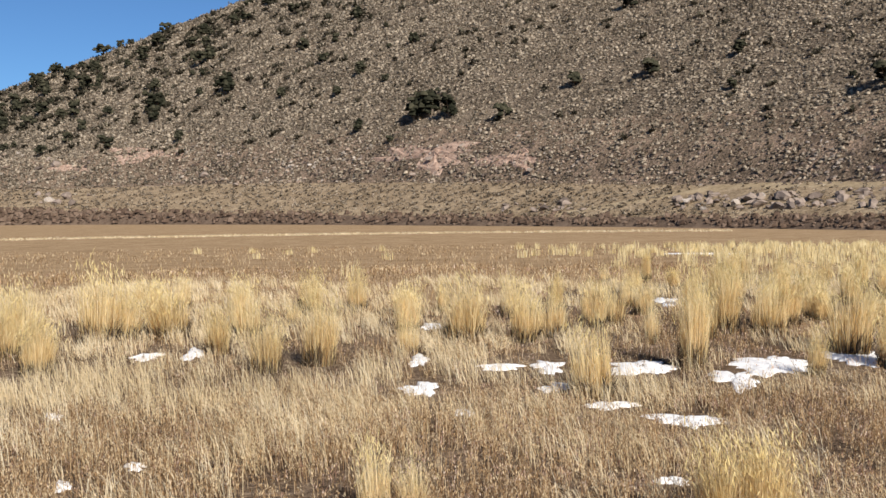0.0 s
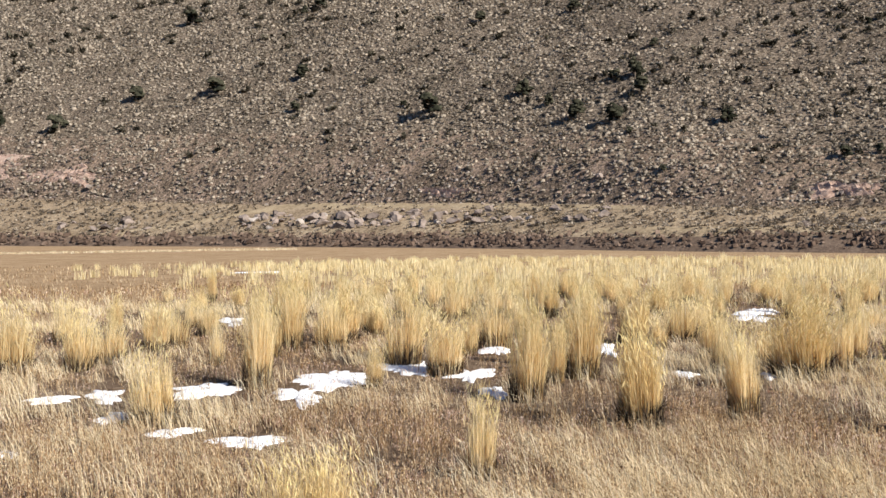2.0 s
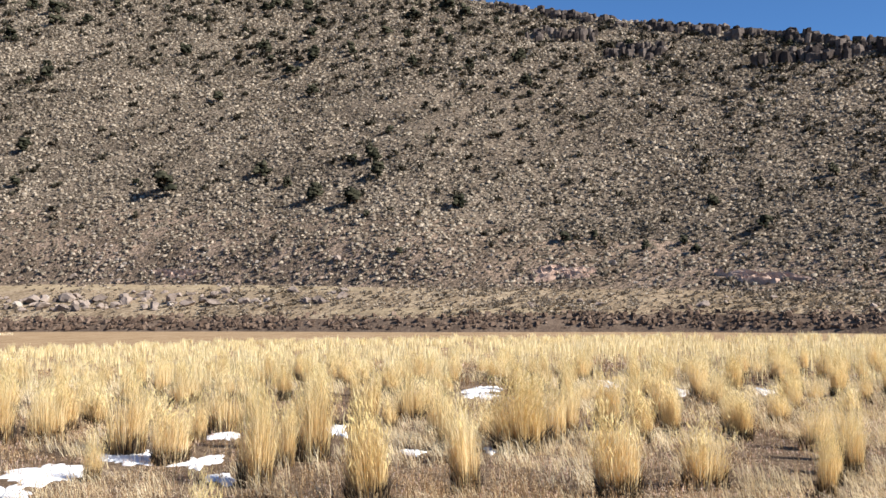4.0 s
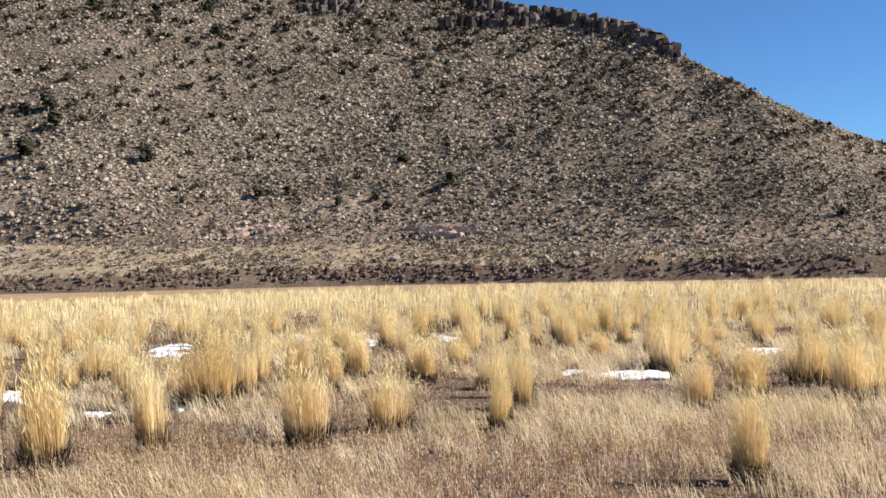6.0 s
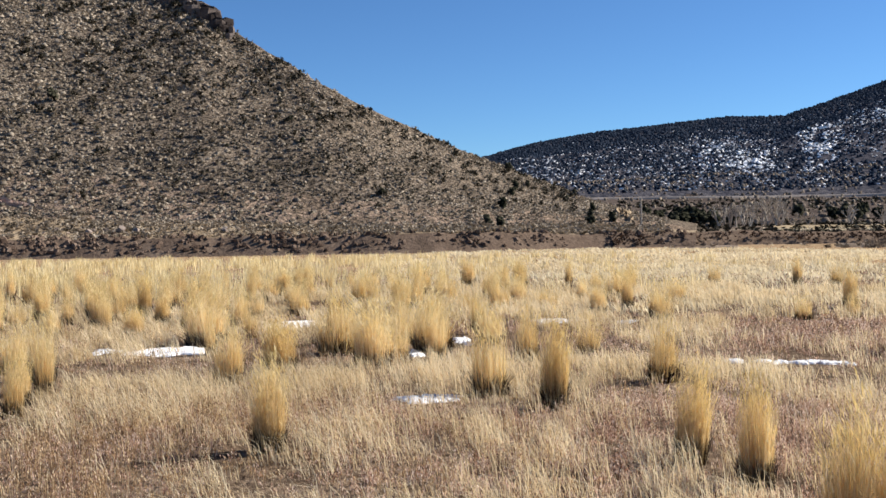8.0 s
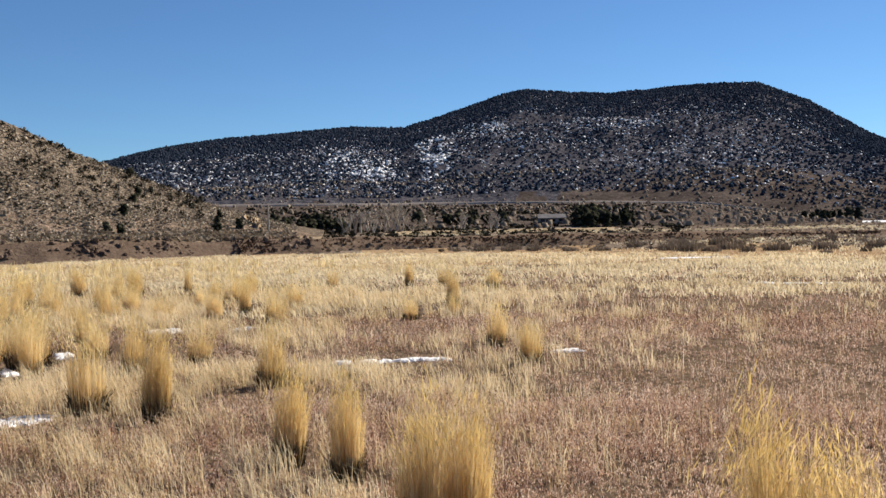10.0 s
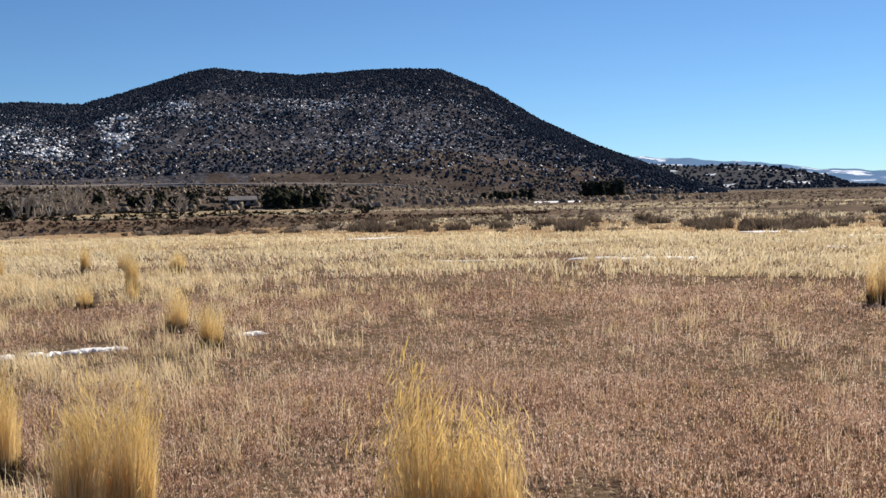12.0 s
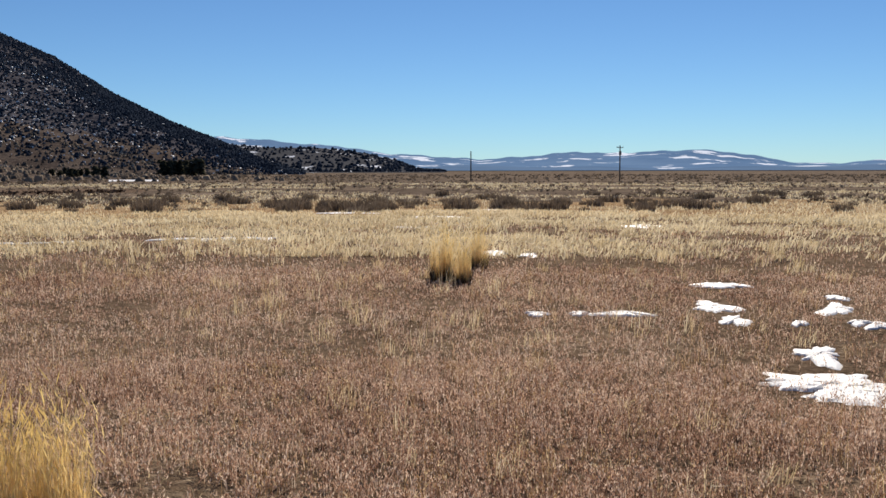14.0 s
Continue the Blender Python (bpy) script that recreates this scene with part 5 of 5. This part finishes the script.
# low broken bank that carries on past the hill's toe
baz = np.linspace(92, 128, 160)
b_r = np.interp(baz, [92, 97, 105, 112, 118, 128], [81, 84, 88, 92, 100, 118]) + 5 * fbm(baz * 1.0, baz * 0.0, 5.0, 3, 57)
b_h = np.interp(baz, [92, 94, 110, 120, 128], [1.1, 1.25, 1.1, 0.6, 0.1]) * 0.7 * (1 + 0.6 * fbm(baz * 1.0, baz * 0.0, 3.0, 3, 53))
bv = []
for off, q in ((-1.5, 0), (-0.4, 0.55), (0.4, 0.9), (1.8, 1.0), (16, 1.0), (30, 0.1), (32, -0.3)):
    x, y = polar(baz, b_r + off + rng.normal(0, 0.15, len(baz)))
    bv.append(np.stack([x, y, -0.83 + b_h * q + rng.normal(0, 0.04, len(baz)) * (q > 0)], -1))
tagged(new("low_bank", mesh_of("low_bank", np.vstack(bv), grid_faces(7, len(baz))[:, ::-1], M_BANK, True)), "low crumbling earth bank across the flats", "bank", kind="structure")
az = rng.uniform(92, 127, 1500)
r = np.interp(az, baz, b_r) + rng.normal(0.5, 1.2, len(az))
bx, by = polar(az, r)
tagged(new("bank_brush", tufts("bank_brush", bx, by, -0.8 + np.interp(az, baz, b_h) * rng.uniform(0.1, 1.0, len(az)), rng.uniform(0.1, 0.3, len(az)), rng.uniform(0.5, 0.9, len(az)), M_BANKCLOD)), "dark brush and clods on the low bank", "shrubs", kind="stuff")


def bare_tree(seed, height):
    """A leafless cottonwood: tapered trunk forking into limbs and fine branches."""
    g = np.random.default_rng(seed)
    ob = new("bare_tree")
    trunk, twigs = [], []

    def grow(p, d, length, rad, depth, out):
        q = p + d * length
        out.append(tube(p, q, rad, rad * 0.65, 5))
        if depth == 0:
            return
        for _ in range(3 if depth > 1 else 4):
            nd = d + g.normal(0, 0.3, 3)
            nd[2] = abs(nd[2]) * 0.8 + 0.3
            nd /= np.linalg.norm(nd)
            grow(q, nd, length * g.uniform(0.55, 0.8), rad * 0.62, depth - 1, twigs)

    grow(np.array([0, 0, -0.3]), np.array([0.03, 0.02, 1.0]), height * 0.34, height * 0.04, 4, trunk)
    part("trunk", mesh_of("trunk", *joined(trunk), M_PALEBARK), ob)
    part("limb_crown", mesh_of("limb_crown", *joined(twigs), M_PALEBARK), ob)
    return tagged(ob, "tall leafless grey cottonwood beside the road", "tree", "bare trees below the hill")


BARE = [bare_tree(500 + k, 1.0) for k in range(3)]
bare_used = set()
for az_, s in [(97.6, 6.5), (97.9, 7.5), (98.2, 7), (98.5, 8), (98.9, 7.5), (99.25, 7), (99.9, 9), (100.2, 9.5), (100.6, 9), (100.9, 8), (101.5, 5), (102.3, 4.5), (102.6, 4), (104.3, 6), (104.45, 5.5), (106.0, 6), (106.3, 5.5), (116.8, 5), (118.3, 5), (119.6, 6)]:
    r_ = 200.0 + float(rng.uniform(-10, 20))
    x, y = polar(az_, r_)
    put_juniper(float(x), float(y), flat_z(az_, r_), s * 1.0, BARE, bare_used)

PINE = [juniper(1.0, 600 + k, 0.36) for k in range(3)]
for p in PINE:
    p.name = "conifer_tree"
    tagged(p, "dark green conifer in a stand below the hill", "tree", "conifers below the hill")
pine_used = set()
for a0, a1, rr, n, size in [(93.2, 97.4, 235, 26, 3.4), (97.3, 98.6, 260, 6, 3.0), (110.8, 112.4, 232, 16, 4.6), (112.4, 114, 250, 8, 3.3), (128.6, 131.0, 420, 14, 6.0), (123, 127.5, 330, 12, 3.0), (101, 107, 270, 14, 3.4), (84.5, 92.5, 100, 10, 1.1)]:
    for k in range(n):
        az_, r_ = float(rng.uniform(a0, a1)), rr + float(rng.uniform(-15, 25))
        x, y = polar(az_, r_)
        z = flat_z(az_, r_) if r_ > 150 else float(hill_z(np.array([az_]), np.array([r_]))[0])
        put_juniper(float(x), float(y), z - 0.1, size * float(rng.uniform(0.7, 1.15)), PINE, pine_used)


# dirt road cut along the foot of the snowy hill
def strip(name, az0, az1, r_of, half, material, label, lift=0.25, n=160):
    a = np.linspace(az0, az1, n)
    vs = []
    for s in (-1, -0.6, 0.6, 1):
        r = r_of(a) + half * s
        x, y = polar(a, r)
        z = np.array([flat_z(p, q) for p, q in zip(a, r)]) + (lift if abs(s) < 0.9 else -0.2)
        vs.append(np.stack([x, y, z], -1))
    return tagged(new(name, mesh_of(name, np.vstack(vs), grid_faces(4, n)[:, ::-1], material, True)), label, "road", kind="structure")


strip("road", 90, 121, lambda a: 548 + 6 * np.sin(a * 0.5), 2.6, M_ROAD, "pale dirt road along the hill's foot", 0.9)
strip("lane", 105, 111, lambda a: 205 + 2 * (a - 104), 1.0, M_ROAD, "pale lane beside the trees", 0.3)
strip("lane", 100.5, 113, lambda a: 192 + 3 * np.sin(a), 13.0, M_TRACK, "pale grassy clearing beside the trees", 0.35, 60)
strip("lane", 126, 128.6, lambda a: 240 + 0 * a, 5.0, M_SNOW, "strip of old snow on the flats", 0.3, 30)


def box(x0, x1, y0, y1, z0, z1):
    v = np.array([(x, y, z) for x in (x0, x1) for y in (y0, y1) for z in (z0, z1)], float)
    f = np.array([(0, 1, 3, 2), (4, 6, 7, 5), (0, 4, 5, 1), (2, 3, 7, 6), (0, 2, 6, 4), (1, 5, 7, 3)])
    return v, f


def house(az_, r_, w=9.0, d=6.0, h=2.6):
    """A small pale house with a pitched roof."""
    ob = new("house")
    part("wall", mesh_of("wall", *box(-w / 2, w / 2, -d / 2, d / 2, -0.4, h), M_WALL), ob)
    o = 0.4
    rv = np.array([(-w / 2 - o, -d / 2 - o, h), (w / 2 + o, -d / 2 - o, h), (w / 2 + o, 0, h + 1.0), (-w / 2 - o, 0, h + 1.0), (-w / 2 - o, d / 2 + o, h), (w / 2 + o, d / 2 + o, h)])
    under = rv - np.array([0, 0, 0.18])
    rf = np.array([(0, 1, 2, 3), (3, 2, 5, 4), (7, 6, 9, 8), (8, 9, 10, 11), (0, 6, 7, 1), (4, 5, 11, 10), (0, 3, 9, 6), (3, 4, 10, 9), (1, 7, 8, 2), (2, 8, 11, 5)])
    part("roof", mesh_of("roof", np.vstack([rv, under]), rf, M_ROOF), ob, "grey pitched roof")
    for k, x in enumerate((-2.4, 0.3, 2.2)):
        part("window", mesh_of("window", *box(x - 0.5, x + 0.5, -d / 2 - 0.05, -d / 2 + 0.02, 0.6, 1.25), M_DARK), ob)
    part("door", mesh_of("door", *box(-1.5, -0.6, -d / 2 - 0.05, -d / 2 + 0.02, -0.1, 1.4), M_DARK), ob)
    x, y = polar(az_, r_)
    ob.matrix_basis = pose(float(x), float(y), flat_z(az_, r_), 0, 0, -az_ + 8)
    return tagged(ob, "small pale house with a grey roof below the hill", "house")


house(109.4, 258, 6.5, 4.0, 1.5)


def utility_pole(az_, r_, top, arm=True):
    """A wooden power pole with its crossarm, insulators and transformer."""
    ob = new("utility_pole")
    part("pole", mesh_of("pole", *tube((0, 0, -1.0), (0.02, 0, top), 0.16, 0.11, 10), M_WOODPOLE), ob)
    if arm:
        part("crossarm", mesh_of("crossarm", *box(-0.75, 0.75, -0.06, 0.06, top - 0.55, top - 0.42), M_WOODPOLE), ob)
        for x in (-0.68, -0.25, 0.68):
            part("insulator", mesh_of("insulator", *joined([tube((x, 0, top - 0.42), (x, 0, top - 0.2), 0.07, 0.05, 8)]), M_METAL), ob)
        part("transformer", mesh_of("transformer", *joined([tube((-0.1, -0.35, top - 2.1), (-0.1, -0.35, top - 1.3), 0.27, 0.27, 10), tube((-0.1, -0.35, top - 1.3), (-0.1, -0.35, top - 1.2), 0.27, 0.1, 10)]), M_METAL), ob, "grey drum transformer")
    x, y = polar(az_, r_)
    ob.matrix_basis = pose(float(x), float(y), float(ground_z(x, y)), 0, 0, -az_ + 25)
    return tagged(ob, "tall dark wooden power pole standing on the flats", "utility pole")


utility_pole(146.05, 220, 2.45 + 220 * math.tan(radians(1.06)), False)
utility_pole(154.45, 220, 2.45 + 220 * math.tan(radians(1.36)))
post = new("fence_post")
part("post", mesh_of("post", *tube((0, 0, -0.4), (0, 0, 2.6), 0.09, 0.08, 8), M_PALEBARK), post)
x, y = polar(93.5, 100.0)
post.matrix_basis = pose(float(x), float(y), float(hill_z(np.array([93.5]), np.array([100.0]))[0]))
tagged(post, "pale weathered wooden post at the hill's toe", "post")

# ---- snow speckling the wooded hill between its trees ----
g = np.random.default_rng(71)
n = 80000
i = g.integers(14, FAR[0].shape[0] - 4, n)
j = g.integers(0, FAR[0].shape[1] - 2, n)
fi = g.random(n)
a = FAR[0][i, j] + g.uniform(0, 0.2, n)
r = FAR[1][i, j] * (1 - fi) + FAR[1][i + 1, j] * fi
z = FAR[2][i, j] * (1 - fi) + FAR[2][i + 1, j] * fi
up = (i - 14) / (FAR[0].shape[0] - 18)
el = np.degrees(np.arctan2(z - EYE, r))
share = np.interp(a, [80, 92, 96, 106, 110, 118, 124, 130], [0.3, 0.42, 0.5, 0.5, 0.42, 0.36, 0.16, 0.04]) * np.interp(up, [0, 0.06, 0.2, 0.55, 0.68, 1], [0.3, 0.7, 1, 0.9, 0.2, 0.02])
for a0, e0, sa, se, gain in ((102.6, 4.4, 0.9, 0.6, 1.3), (103.0, 3.0, 1.0, 0.9, 1.0), (105.6, 5.2, 1.3, 0.35, 1.0), (99.3, 2.9, 0.9, 0.5, 1.0), (97.3, 3.3, 1.2, 0.6, 0.8), (114.5, 5.1, 1.6, 0.35, 0.5), (112.0, 5.2, 1.6, 0.3, 0.3)):
    share = share + gain * np.exp(-((a - a0) / sa) ** 2 - ((el - e0) / se) ** 2)
share = share * np.clip(1 - np.exp(-((a - 101.3 + 0.25 * (el - 3)) / 0.45) ** 2) * 0.95, 0, 1)
x, y = polar(a, r)
keep = (g.random(n) < share) & (fbm(x, y, 60, 3, 73) > g.uniform(-0.35, 0.15, n))
x, y, z = x[keep], y[keep], z[keep]
tagged(new("snow_specks", blobs("snow_specks", x, y, z + 0.15, 0.28 + (0.75 + 0.9 * np.clip(share[keep] - 0.5, 0, 1)) * g.random(len(x)) ** 2, g.uniform(0.5, 0.9, len(x)), M_SNOW, 0.6, None, False)), "small patches of old snow between the trees", "snow", kind="stuff")
